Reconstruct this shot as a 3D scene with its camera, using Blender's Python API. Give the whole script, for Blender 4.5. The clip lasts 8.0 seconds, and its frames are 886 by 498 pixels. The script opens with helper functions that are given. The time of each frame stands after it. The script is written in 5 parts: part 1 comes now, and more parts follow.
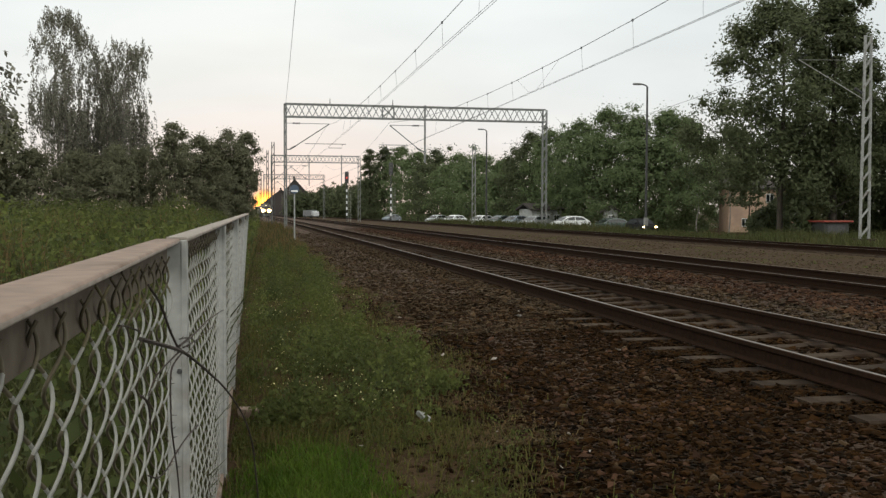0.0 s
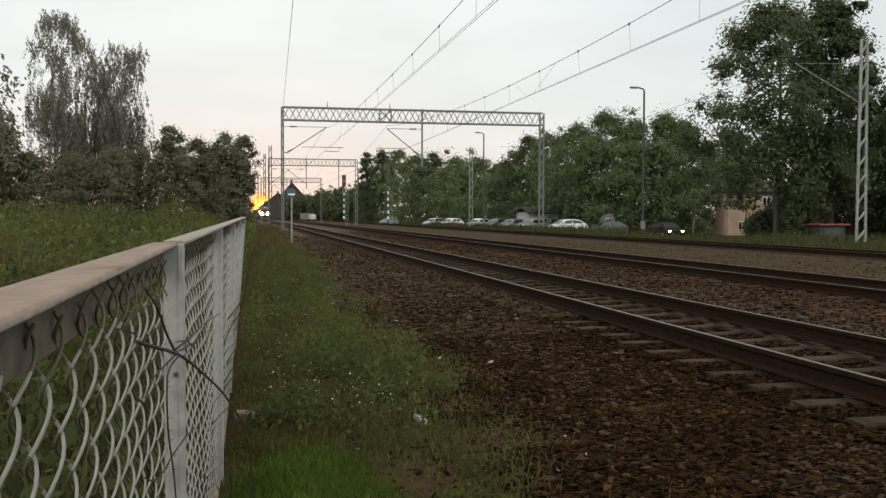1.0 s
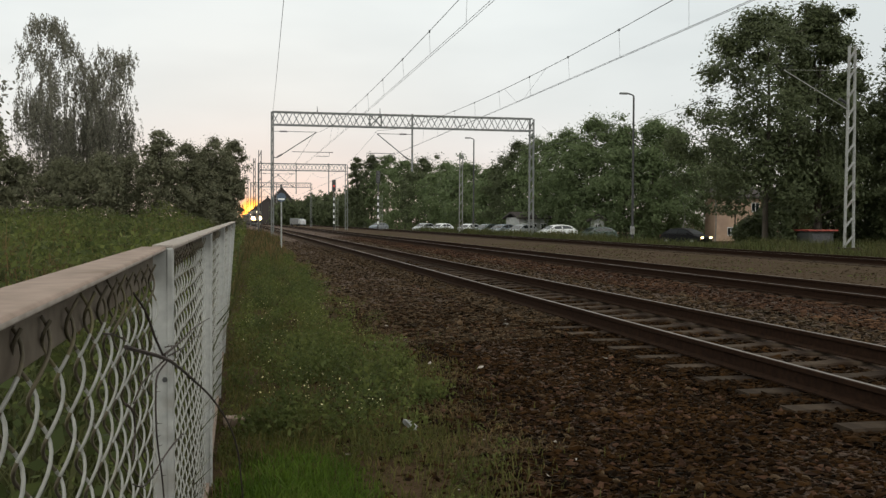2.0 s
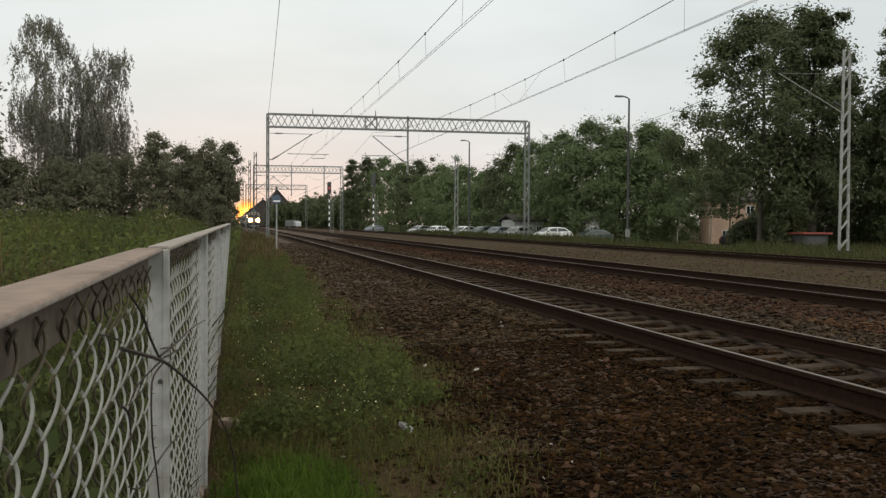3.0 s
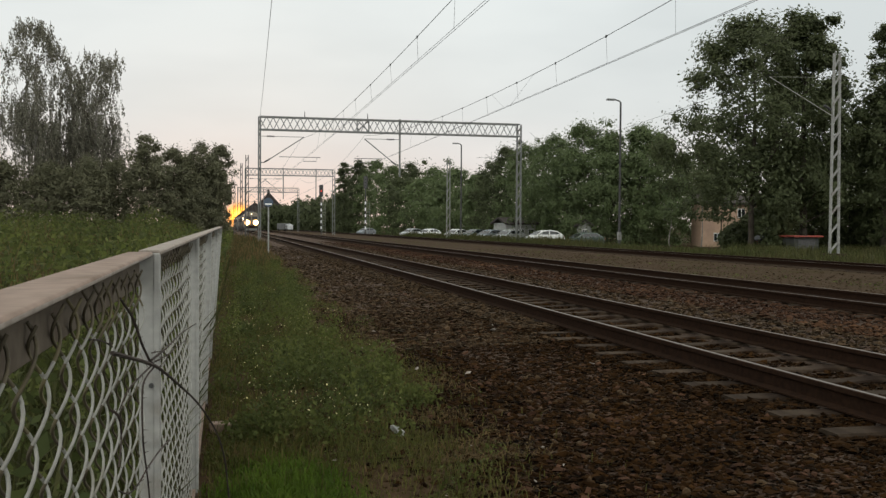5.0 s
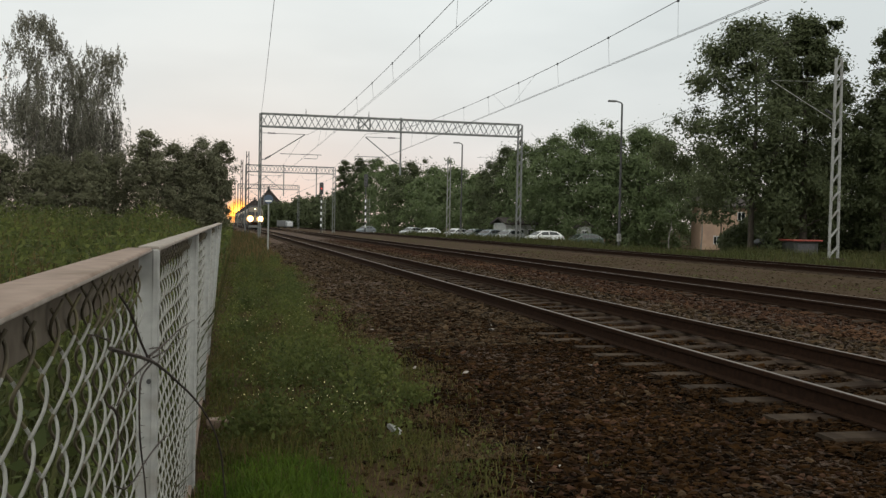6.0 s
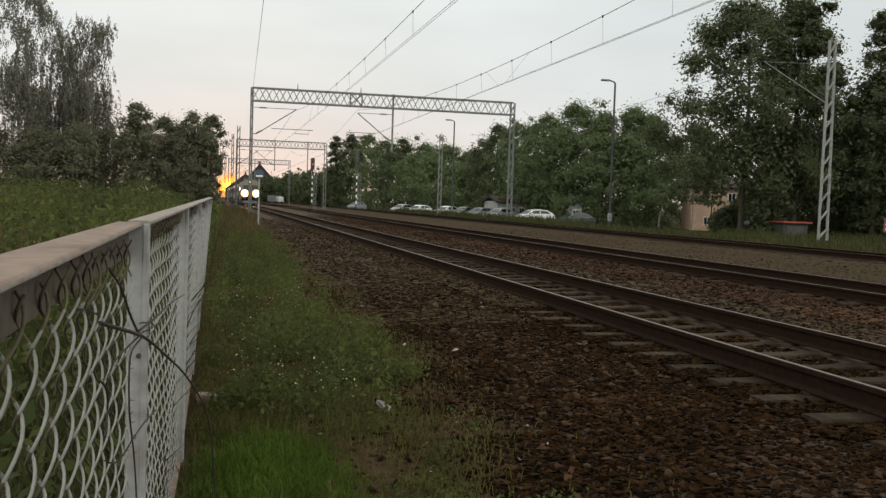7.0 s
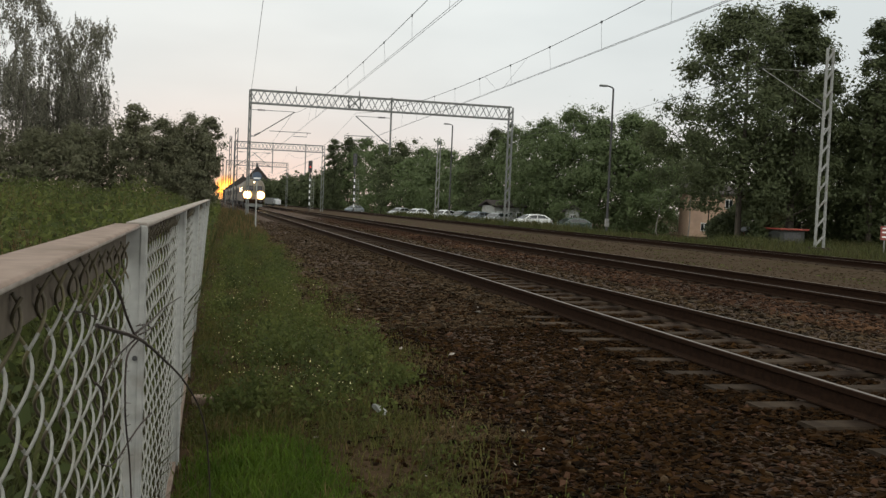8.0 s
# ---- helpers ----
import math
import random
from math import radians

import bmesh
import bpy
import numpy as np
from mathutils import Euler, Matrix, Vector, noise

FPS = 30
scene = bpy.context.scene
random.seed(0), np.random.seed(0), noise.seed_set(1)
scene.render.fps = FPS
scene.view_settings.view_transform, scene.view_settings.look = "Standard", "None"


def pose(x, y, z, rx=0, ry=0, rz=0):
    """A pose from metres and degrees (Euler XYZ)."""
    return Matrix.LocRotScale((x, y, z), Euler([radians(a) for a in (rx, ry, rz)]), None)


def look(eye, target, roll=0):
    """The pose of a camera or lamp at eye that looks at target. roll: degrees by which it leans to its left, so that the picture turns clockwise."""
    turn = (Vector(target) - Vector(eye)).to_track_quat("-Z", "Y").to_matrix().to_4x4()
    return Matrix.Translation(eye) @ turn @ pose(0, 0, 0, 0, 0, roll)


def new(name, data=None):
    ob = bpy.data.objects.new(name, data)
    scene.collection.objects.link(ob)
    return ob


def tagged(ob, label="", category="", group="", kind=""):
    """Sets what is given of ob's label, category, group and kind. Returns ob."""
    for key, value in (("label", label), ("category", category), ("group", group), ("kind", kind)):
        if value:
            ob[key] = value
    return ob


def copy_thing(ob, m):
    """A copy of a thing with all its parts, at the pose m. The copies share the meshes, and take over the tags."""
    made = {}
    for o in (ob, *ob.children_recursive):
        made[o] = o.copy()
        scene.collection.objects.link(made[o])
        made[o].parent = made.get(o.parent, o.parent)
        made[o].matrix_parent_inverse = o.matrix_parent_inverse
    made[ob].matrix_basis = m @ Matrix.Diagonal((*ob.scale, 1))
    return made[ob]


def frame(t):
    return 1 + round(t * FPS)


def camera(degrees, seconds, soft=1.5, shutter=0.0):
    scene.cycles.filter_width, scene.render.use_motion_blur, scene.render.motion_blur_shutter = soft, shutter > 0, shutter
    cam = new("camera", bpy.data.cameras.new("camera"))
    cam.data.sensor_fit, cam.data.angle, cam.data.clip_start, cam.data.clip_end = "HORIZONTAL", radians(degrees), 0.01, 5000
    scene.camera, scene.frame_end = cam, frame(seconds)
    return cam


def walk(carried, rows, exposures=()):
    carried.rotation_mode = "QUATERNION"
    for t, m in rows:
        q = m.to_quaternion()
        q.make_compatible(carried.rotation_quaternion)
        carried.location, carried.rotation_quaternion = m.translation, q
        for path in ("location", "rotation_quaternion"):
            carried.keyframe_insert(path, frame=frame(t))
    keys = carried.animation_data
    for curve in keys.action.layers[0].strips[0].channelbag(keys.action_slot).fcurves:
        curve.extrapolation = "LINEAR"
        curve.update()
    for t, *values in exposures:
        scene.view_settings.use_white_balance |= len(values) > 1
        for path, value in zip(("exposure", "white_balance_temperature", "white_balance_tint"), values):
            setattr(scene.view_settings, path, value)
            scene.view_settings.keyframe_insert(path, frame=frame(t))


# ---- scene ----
cam = camera(51.0, 8.0, soft=1.4)
PATH = [
    (0, 0.000, 0.000, 1.450, -10.900, -2.210, -0.150),
    (0.5, 0.003, -0.023, 1.451, -11.066, -2.106, -0.188),
    (1, 0.002, -0.013, 1.451, -11.070, -2.008, -0.142),
    (1.5, 0.001, -0.012, 1.450, -11.407, -1.736, -0.152),
    (1.7, 0.001, -0.010, 1.450, -11.560, -1.680, -0.160),
    (2.8, -0.001, 0.000, 1.449, -11.900, -1.750, -0.420),
    (3, -0.002, 0.001, 1.448, -11.976, -1.541, -0.350),
    (3.5, -0.001, -0.001, 1.450, -12.052, -1.522, -0.376),
    (4, -0.001, -0.003, 1.450, -12.277, -1.519, -0.325),
    (4.5, -0.001, -0.003, 1.450, -12.468, -1.348, -0.333),
    (4.7, -0.001, -0.004, 1.450, -12.470, -1.380, -0.340),
    (5.8, 0.000, -0.010, 1.453, -12.290, -1.200, -0.750),
    (5.9, 0.000, -0.011, 1.453, -12.520, -1.300, -1.150),
    (6, 0.000, -0.011, 1.453, -12.476, -1.405, -1.128),
    (6.1, 0.000, -0.010, 1.454, -12.320, -1.345, -0.900),
    (6.2, 0.000, -0.009, 1.455, -12.830, -1.370, -1.250),
    (6.3, -0.001, -0.009, 1.455, -13.390, -1.560, -1.380),
    (6.4, -0.001, -0.008, 1.456, -13.480, -2.140, -1.830),
    (6.5, -0.001, -0.007, 1.457, -13.315, -2.555, -2.603),
    (6.6, -0.001, -0.006, 1.456, -13.560, -2.660, -2.280),
    (6.7, -0.001, -0.006, 1.456, -13.280, -2.815, -2.150),
    (6.8, -0.002, -0.005, 1.455, -13.150, -2.725, -2.270),
    (6.9, -0.002, -0.005, 1.455, -12.950, -2.700, -1.900),
    (7, -0.002, -0.004, 1.454, -13.026, -2.785, -1.870),
    (7.2, -0.003, 0.000, 1.455, -13.020, -2.620, -2.010),
    (7.5, -0.004, 0.006, 1.456, -13.227, -2.600, -2.280),
    (8, -0.004, 0.000, 1.456, -13.187, -2.541, -2.375),
]
walk(cam, [(t, pose(x, y, z, 90 + p, r, w)) for t, x, y, z, w, p, r in PATH], [(0, 0.16), (1.5, 0.13), (3.0, 0.03), (6, 0.0), (8, 0.04)])

# ---- world and sun: an overcast dusk, the sun setting ahead ----
SUN = Vector((0.0010, 1.0, 0.0105)).normalized()
world = bpy.data.worlds.new("dusk_sky")
scene.world = world
world.use_nodes = True
wn, wl = world.node_tree.nodes, world.node_tree.links
wn.clear()


def wnode(kind, **kw):
    n = wn.new(kind)
    for k, v in kw.items():
        if k == "op":
            n.operation = v
        else:
            n.inputs[int(k[1:])].default_value = v
    return n


def wmath(op, a, b):
    n = wnode("ShaderNodeMath", op=op)
    for i, v in enumerate((a, b)):
        if isinstance(v, (int, float)):
            n.inputs[i].default_value = v
        else:
            wl.new(v, n.inputs[i])
    return n.outputs[0]


def wramp(src, stops):
    n = wn.new("ShaderNodeValToRGB")
    while len(n.color_ramp.elements) < len(stops):
        n.color_ramp.elements.new(0.5)
    for e, (p, c) in zip(n.color_ramp.elements, stops):
        e.position, e.color = p, (*c, 1)
    wl.new(src, n.inputs[0])
    return n.outputs[0]


def wmix(fac, a, b, blend="MIX"):
    n = wn.new("ShaderNodeMix")
    n.data_type, n.blend_type = "RGBA", blend
    for i, v in ((0, fac), (6, a), (7, b)):
        if isinstance(v, float):
            n.inputs[i].default_value = v
        elif isinstance(v, tuple):
            n.inputs[i].default_value = (*v, 1)
        else:
            wl.new(v, n.inputs[i])
    return n.outputs[2]


tc = wn.new("ShaderNodeTexCoord").outputs["Generated"]
sep = wn.new("ShaderNodeSeparateXYZ")
wl.new(tc, sep.inputs[0])
# by height: pink haze at the horizon, then pale grey, then a duller zenith
band = wramp(wmath("ADD", sep.outputs[2], 0.0), [
    (0.0, (0.81, 0.70, 0.66)), (0.03, (0.80, 0.725, 0.695)), (0.07, (0.775, 0.765, 0.755)), (0.12, (0.755, 0.785, 0.78)),
    (0.28, (0.795, 0.845, 0.84)), (0.55, (0.92, 0.92, 0.87)), (1.0, (0.84, 0.83, 0.77))])
# added brightness in the unseen sky behind the camera, lights what faces it
away = wramp(wmath("MULTIPLY_ADD", sep.outputs[1], 0.5), [(0.0, (2.4, 2.35, 2.2)), (0.5, (1.45, 1.43, 1.37)), (0.85, (1, 1, 1))])
wn[away.node.name].inputs[0].links[0].from_node.inputs[2].default_value = 0.5
cloud = wn.new("ShaderNodeTexNoise")
cloud.inputs["Scale"].default_value, cloud.inputs["Detail"].default_value = 2.2, 4
cmap = wn.new("ShaderNodeMapping")
cmap.inputs["Scale"].default_value = (1, 1, 3.5)
wl.new(tc, cmap.inputs[0])
wl.new(cmap.outputs[0], cloud.inputs["Vector"])
tone = wramp(cloud.outputs["Fac"], [(0.36, (0.885, 0.90, 0.91)), (0.62, (1.04, 1.045, 1.045))])
over = wmix(1.0, wmix(1.0, band, away, "MULTIPLY"), tone, "MULTIPLY")
# the glow round the sun itself, just above the horizon
dot = wn.new("ShaderNodeVectorMath")
dot.operation = "DOT_PRODUCT"
nrm = wn.new("ShaderNodeVectorMath")
nrm.operation = "NORMALIZE"
wl.new(tc, nrm.inputs[0])
wl.new(nrm.outputs[0], dot.inputs[0])
dot.inputs[1].default_value = SUN
near_sun = wn.new("ShaderNodeMapRange")
near_sun.inputs[1].default_value, near_sun.inputs[2].default_value = 0.99955, 1.0
wl.new(dot.outputs["Value"], near_sun.inputs[0])
glow = wramp(near_sun.outputs[0], [(0.0, (0, 0, 0)), (0.62, (0.06, 0.01, 0.0)), (0.80, (0.22, 0.05, 0.0)), (0.90, (0.9, 0.27, 0.01)), (0.95, (2.2, 0.72, 0.02)), (1.0, (6.0, 2.9, 0.35))])
bg_over, bg_sky = wn.new("ShaderNodeBackground"), wn.new("ShaderNodeBackground")
warm = wramp(near_sun.outputs[0], [(0.0, (1, 1, 1)), (0.72, (1.0, 0.97, 0.90)), (0.86, (1.0, 0.72, 0.36)), (1.0, (1.0, 0.50, 0.08))])
wl.new(wmix(1.0, wmix(1.0, over, warm, "MULTIPLY"), glow, "ADD"), bg_over.inputs[0])
bg_over.inputs[1].default_value = 0.97
sky = wn.new("ShaderNodeTexSky")
sky.sky_type, sky.sun_disc, sky.sun_elevation, sky.sun_rotation = "NISHITA", False, radians(2.0), 0.0
wl.new(sky.outputs[0], bg_sky.inputs[0])
bg_sky.inputs[1].default_value = 0.006
both = wn.new("ShaderNodeAddShader")
wl.new(bg_over.outputs[0], both.inputs[0])
wl.new(bg_sky.outputs[0], both.inputs[1])
wl.new(both.outputs[0], wn.new("ShaderNodeOutputWorld").inputs[0])

sun = new("sun", bpy.data.lights.new("sun", "SUN"))
sun.data.energy, sun.data.angle, sun.data.color = 0.5, radians(10), (1.0, 0.66, 0.42)
sun.matrix_world = look(SUN * 300, (0, 0, 0))


# ---- materials ----
def mat(name, a, b, scale=8.0, rough=0.8, bump=0.2, metal=0.0, dirt=None, dirt_scale=1.2, dirt_at=0.55, per_object=0.0, per_island=0.0, spec=0.4, dist=0.01, stretch=(1, 1, 1)):
    m = bpy.data.materials.new(name)
    m.use_nodes = True
    nt = m.node_tree
    n, l = nt.nodes, nt.links
    bsdf = n["Principled BSDF"]
    co = n.new("ShaderNodeTexCoord")
    mp = n.new("ShaderNodeMapping")
    mp.inputs["Scale"].default_value = stretch
    l.new(co.outputs["Object"], mp.inputs[0])

    def tex(s, detail=5):
        t = n.new("ShaderNodeTexNoise")
        t.inputs["Scale"].default_value, t.inputs["Detail"].default_value = s, detail
        l.new(mp.outputs[0], t.inputs["Vector"])
        return t.outputs["Fac"]

    def mix(f, x, y, blend="MIX"):
        k = n.new("ShaderNodeMix")
        k.data_type, k.blend_type = "RGBA", blend
        for i, v in ((0, f), (6, x), (7, y)):
            if isinstance(v, (int, float)):
                k.inputs[i].default_value = v
            elif isinstance(v, tuple):
                k.inputs[i].default_value = (*v, 1)
            else:
                l.new(v, k.inputs[i])
        return k.outputs[2]

    def ramp(src, p, q):
        r = n.new("ShaderNodeMapRange")
        r.inputs[1].default_value, r.inputs[2].default_value = p, q
        l.new(src, r.inputs[0])
        return r.outputs[0]

    fine = tex(scale)
    col = mix(ramp(fine, 0.32, 0.68), a, b)
    if dirt:
        col = mix(ramp(tex(dirt_scale, 6), dirt_at, dirt_at + 0.18), col, dirt)
    if per_object or per_island:
        src = n.new("ShaderNodeObjectInfo").outputs["Random"] if per_object else n.new("ShaderNodeNewGeometry").outputs["Random Per Island"]
        amount = per_object or per_island
        v = n.new("ShaderNodeMapRange")
        v.inputs[3].default_value, v.inputs[4].default_value = 1 - amount, 1 + amount
        l.new(src, v.inputs[0])
        cb = n.new("ShaderNodeCombineColor")
        for i in range(3):
            l.new(v.outputs[0], cb.inputs[i])
        col = mix(1.0, col, cb.outputs[0], "MULTIPLY")
    l.new(col, bsdf.inputs["Base Color"])
    rr = n.new("ShaderNodeMapRange")
    rr.inputs[3].default_value, rr.inputs[4].default_value = max(0.05, rough - 0.12), min(1, rough + 0.12)
    l.new(fine, rr.inputs[0])
    l.new(rr.outputs[0], bsdf.inputs["Roughness"])
    bsdf.inputs["Metallic"].default_value = metal
    bsdf.inputs["Specular IOR Level"].default_value = spec
    if bump:
        bm_ = n.new("ShaderNodeBump")
        bm_.inputs["Strength"].default_value, bm_.inputs["Distance"].default_value = bump, dist
        l.new(fine, bm_.inputs["Height"])
        l.new(bm_.outputs[0], bsdf.inputs["Normal"])
    return m


def lamp_mat(name, colour, strength):
    m = bpy.data.materials.new(name)
    m.use_nodes = True
    b = m.node_tree.nodes["Principled BSDF"]
    b.inputs["Base Color"].default_value = (*colour, 1)
    b.inputs["Emission Color"].default_value = (*colour, 1)
    b.inputs["Emission Strength"].default_value = strength
    return m


def leaf_mat(name, a, b, per=0.35, gloss=0.55, patch=None, patch_scale=0.3, spec=0.1):
    m = mat(name, a, b, 3.0, gloss, 0.0, per_island=per, spec=spec, dirt=patch, dirt_scale=patch_scale, dirt_at=0.46)
    n, l = m.node_tree.nodes, m.node_tree.links
    bsdf = n["Principled BSDF"]
    tr = n.new("ShaderNodeBsdfTranslucent")
    l.new(bsdf.inputs["Base Color"].links[0].from_socket, tr.inputs[0])
    mx = n.new("ShaderNodeMixShader")
    mx.inputs[0].default_value = 0.5
    l.new(bsdf.outputs[0], mx.inputs[1])
    l.new(tr.outputs[0], mx.inputs[2])
    l.new(mx.outputs[0], n["Material Output"].inputs[0])
    return m


SOIL = mat("soil", (0.03264, 0.02112, 0.01186), (0.0578, 0.0384, 0.02246), 14, 0.95, 0.6, dirt=(0.0374, 0.0352, 0.01123), dirt_scale=0.9, dist=0.03, spec=0.03)
GRAVEL = mat("siding_gravel", (0.034, 0.0238, 0.0160), (0.068, 0.0485, 0.0325), 22, 0.95, 0.5, dirt=(0.044, 0.0340, 0.0190), dirt_scale=0.35, dirt_at=0.5, dist=0.03, spec=0.02)
BALLAST = mat("ballast_bed", (0.0190, 0.0112, 0.0072), (0.045, 0.0270, 0.0172), 30, 0.85, 1.0, dirt=(0.046, 0.0225, 0.012), dirt_scale=0.5, dist=0.04, spec=0.08)
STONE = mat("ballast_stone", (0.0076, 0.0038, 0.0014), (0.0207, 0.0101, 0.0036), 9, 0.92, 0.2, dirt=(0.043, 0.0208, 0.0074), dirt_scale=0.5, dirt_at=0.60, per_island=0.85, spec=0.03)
# paler copy of the stone, the haze over farther ballast painted into it
STONE_LIGHTER = mat("lighter_ballast_stone", (0.0170, 0.0105, 0.0056), (0.0400, 0.0252, 0.0140), 9, 0.92, 0.2, dirt=(0.050, 0.029, 0.014), dirt_scale=0.5, dirt_at=0.60, per_island=0.7, spec=0.04)
STONE_RUST = mat("rusty_ballast_stone", (0.02176, 0.01222, 0.00792), (0.04992, 0.02572, 0.01584), 9, 0.95, 0.3, dirt=(0.0768, 0.04115, 0.02281), dirt_scale=0.4, dirt_at=0.55, per_island=0.6, spec=0.05)
PALE_STONE = mat("pale_stone", (0.2016, 0.1728, 0.1536), (0.264, 0.24, 0.2208), 20, 0.9, 0.3)
CONCRETE = mat("sleeper_concrete", (0.03312, 0.02408, 0.0168), (0.05704, 0.04214, 0.0304), 16, 0.95, 0.5, dirt=(0.0184, 0.01161, 0.008), dirt_scale=3, dirt_at=0.5, per_object=0.3, spec=0.08)
RAIL_SIDE = mat("rail_rust", (0.0130, 0.0074, 0.0050), (0.026, 0.0142, 0.0090), 20, 0.95, 0.3, spec=0.04)
RAIL_HEAD = mat("rail_head", (0.1264, 0.1076, 0.09594), (0.1732, 0.1521, 0.1381), 12, 0.52, 0.05, metal=0.6, stretch=(0.78, 0.039, 0.78))
GREY_STEEL = mat("grey_painted_steel", (0.1224, 0.1296, 0.1296), (0.18, 0.1872, 0.1872), 12, 0.6, 0.1, dirt=(0.0936, 0.0648, 0.0468), dirt_scale=2.5, dirt_at=0.58)
PALE_STEEL = mat("pale_galvanised_steel", (0.2046, 0.2108, 0.2046), (0.279, 0.2852, 0.279), 10, 0.55, 0.1, metal=0.2, dirt=(0.124, 0.1054, 0.0868), dirt_scale=2)
DARK_STEEL = mat("dark_steel", (0.03, 0.03, 0.032), (0.06, 0.06, 0.062), 10, 0.6, 0.1)
WIRE = mat("wire_copper", (0.035, 0.038, 0.042), (0.06, 0.064, 0.07), 4, 0.7, 0.0)
FENCE_PAINT = mat("fence_paint", (0.2255, 0.2294, 0.2255), (0.3033, 0.3033, 0.2955), 30, 0.6, 0.15, dirt=(0.1555, 0.1361, 0.1166), dirt_scale=5, dirt_at=0.58, dist=0.002)
FENCE_TOP = mat("fence_cap", (0.1701, 0.1238, 0.099), (0.243, 0.1839, 0.1537), 26, 0.75, 0.2, dirt=(0.1264, 0.08764, 0.066), dirt_scale=6, dirt_at=0.52, dist=0.002, spec=0.25)
FENCE_LIP = mat("fence_cap_lip", (0.17, 0.145, 0.125), (0.27, 0.24, 0.215), 30, 0.7, 0.1, dirt=(0.11, 0.08, 0.06), dirt_scale=9, dirt_at=0.58, dist=0.001)
FENCE_WIRE = mat("fence_wire", (0.1723, 0.1723, 0.1596), (0.233, 0.233, 0.2179), 40, 0.5, 0.1, dirt=(0.1014, 0.09125, 0.05574), dirt_scale=4, dirt_at=0.60, dist=0.001)
DARK_WIRE = mat("dark_wire", (0.050, 0.042, 0.028), (0.095, 0.080, 0.052), 40, 0.8, 0.2, dirt=(0.12, 0.105, 0.05), dirt_scale=6, dist=0.001)
THORN = mat("dry_bramble", (0.018, 0.013, 0.011), (0.045, 0.032, 0.026), 40, 0.85, 0.4, dist=0.002)
BARK = mat("bark", (0.035, 0.028, 0.022), (0.075, 0.062, 0.050), 9, 0.95, 0.8, dist=0.05, stretch=(1, 1, 0.25))
BIRCH_BARK = mat("birch_bark", (0.14, 0.13, 0.12), (0.30, 0.28, 0.26), 5, 0.85, 0.3, dirt=(0.03, 0.028, 0.026), dirt_scale=3, stretch=(1, 1, 2.5))
LEAF = leaf_mat("leaf_green", (0.096, 0.132, 0.056), (0.130, 0.168, 0.075), 0.14, spec=0.35)
LEAF_DARK = leaf_mat("leaf_dark", (0.066, 0.083, 0.038), (0.090, 0.107, 0.050), 0.14, spec=0.30)
LEAF_BIRCH = leaf_mat("leaf_birch", (0.1525, 0.1500, 0.120), (0.2135, 0.2080, 0.1660), 0.2, spec=0.35)
LEAF_HEDGE = leaf_mat("leaf_hedge", (0.125, 0.128, 0.080), (0.170, 0.172, 0.105), 0.14, spec=0.40)
GRASS = leaf_mat("grass_verge", (0.05929, 0.06538, 0.01717), (0.1059, 0.09973, 0.03277))
GRASS_ROUGH = leaf_mat("grass_rough", (0.0384, 0.0496, 0.016), (0.068, 0.0736, 0.0272), patch=(0.075, 0.07, 0.03), patch_scale=0.35)
GRASS_LUSH = leaf_mat("grass_lush", (0.04802, 0.08797, 0.01026), (0.08694, 0.1339, 0.01881))
GRASS_DRY = leaf_mat("grass_dry", (0.095, 0.066, 0.031), (0.150, 0.105, 0.050))
WEED = leaf_mat("weed_leaf", (0.068, 0.086, 0.024), (0.108, 0.122, 0.037), patch=(0.050, 0.064, 0.024), patch_scale=0.4)
PETAL = mat("petal", (0.575, 0.506, 0.23), (0.69, 0.644, 0.414), 30, 0.7, 0)
LITTER = mat("white_plastic", (0.255, 0.2614, 0.2614), (0.357, 0.3634, 0.3698), 25, 0.5, 0.2, dirt=(0.06375, 0.06375, 0.06375), dirt_scale=14, dirt_at=0.6)
GLASS = mat("dark_glass", (0.012, 0.015, 0.018), (0.02, 0.024, 0.028), 3, 0.08, 0.0, spec=0.6)
RUBBER = mat("rubber", (0.015, 0.015, 0.016), (0.03, 0.03, 0.03), 20, 0.9, 0.1)
CAR_WHITE = mat("car_white", (0.68, 0.70, 0.72), (0.76, 0.78, 0.80), 2, 0.25, 0, spec=0.6)
CAR_SILVER = mat("car_silver", (0.38, 0.40, 0.42), (0.46, 0.48, 0.50), 2, 0.3, 0, metal=0.5)
CAR_GREEN = mat("car_dark_green", (0.06, 0.085, 0.08), (0.09, 0.115, 0.11), 2, 0.25, 0, spec=0.6)
CAR_BLUE = mat("car_blue_grey", (0.16, 0.19, 0.22), (0.22, 0.25, 0.28), 2, 0.25, 0, spec=0.6)
PLASTER = mat("peach_plaster", (0.40, 0.275, 0.20), (0.47, 0.335, 0.255), 3, 0.9, 0.2, dirt=(0.3482, 0.2428, 0.1899), dirt_scale=0.6)
ROOF = mat("roof_tile", (0.026, 0.021, 0.020), (0.044, 0.035, 0.033), 4, 0.85, 0.3)
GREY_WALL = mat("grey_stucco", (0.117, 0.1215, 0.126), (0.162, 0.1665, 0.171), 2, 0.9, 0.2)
WHITE_WALL = mat("whitewashed_wall", (0.25, 0.26, 0.25), (0.34, 0.35, 0.34), 3, 0.9, 0.2, dirt=(0.22, 0.21, 0.19), dirt_scale=1.4)
RED_PAINT = mat("red_awning", (0.189, 0.035, 0.0245), (0.245, 0.0525, 0.035), 4, 0.6, 0.1, dirt=(0.154, 0.056, 0.042))
SIGN_BLUE = mat("sign_blue", (0.0405, 0.06375, 0.102), (0.0585, 0.0825, 0.126), 4, 0.5, 0)
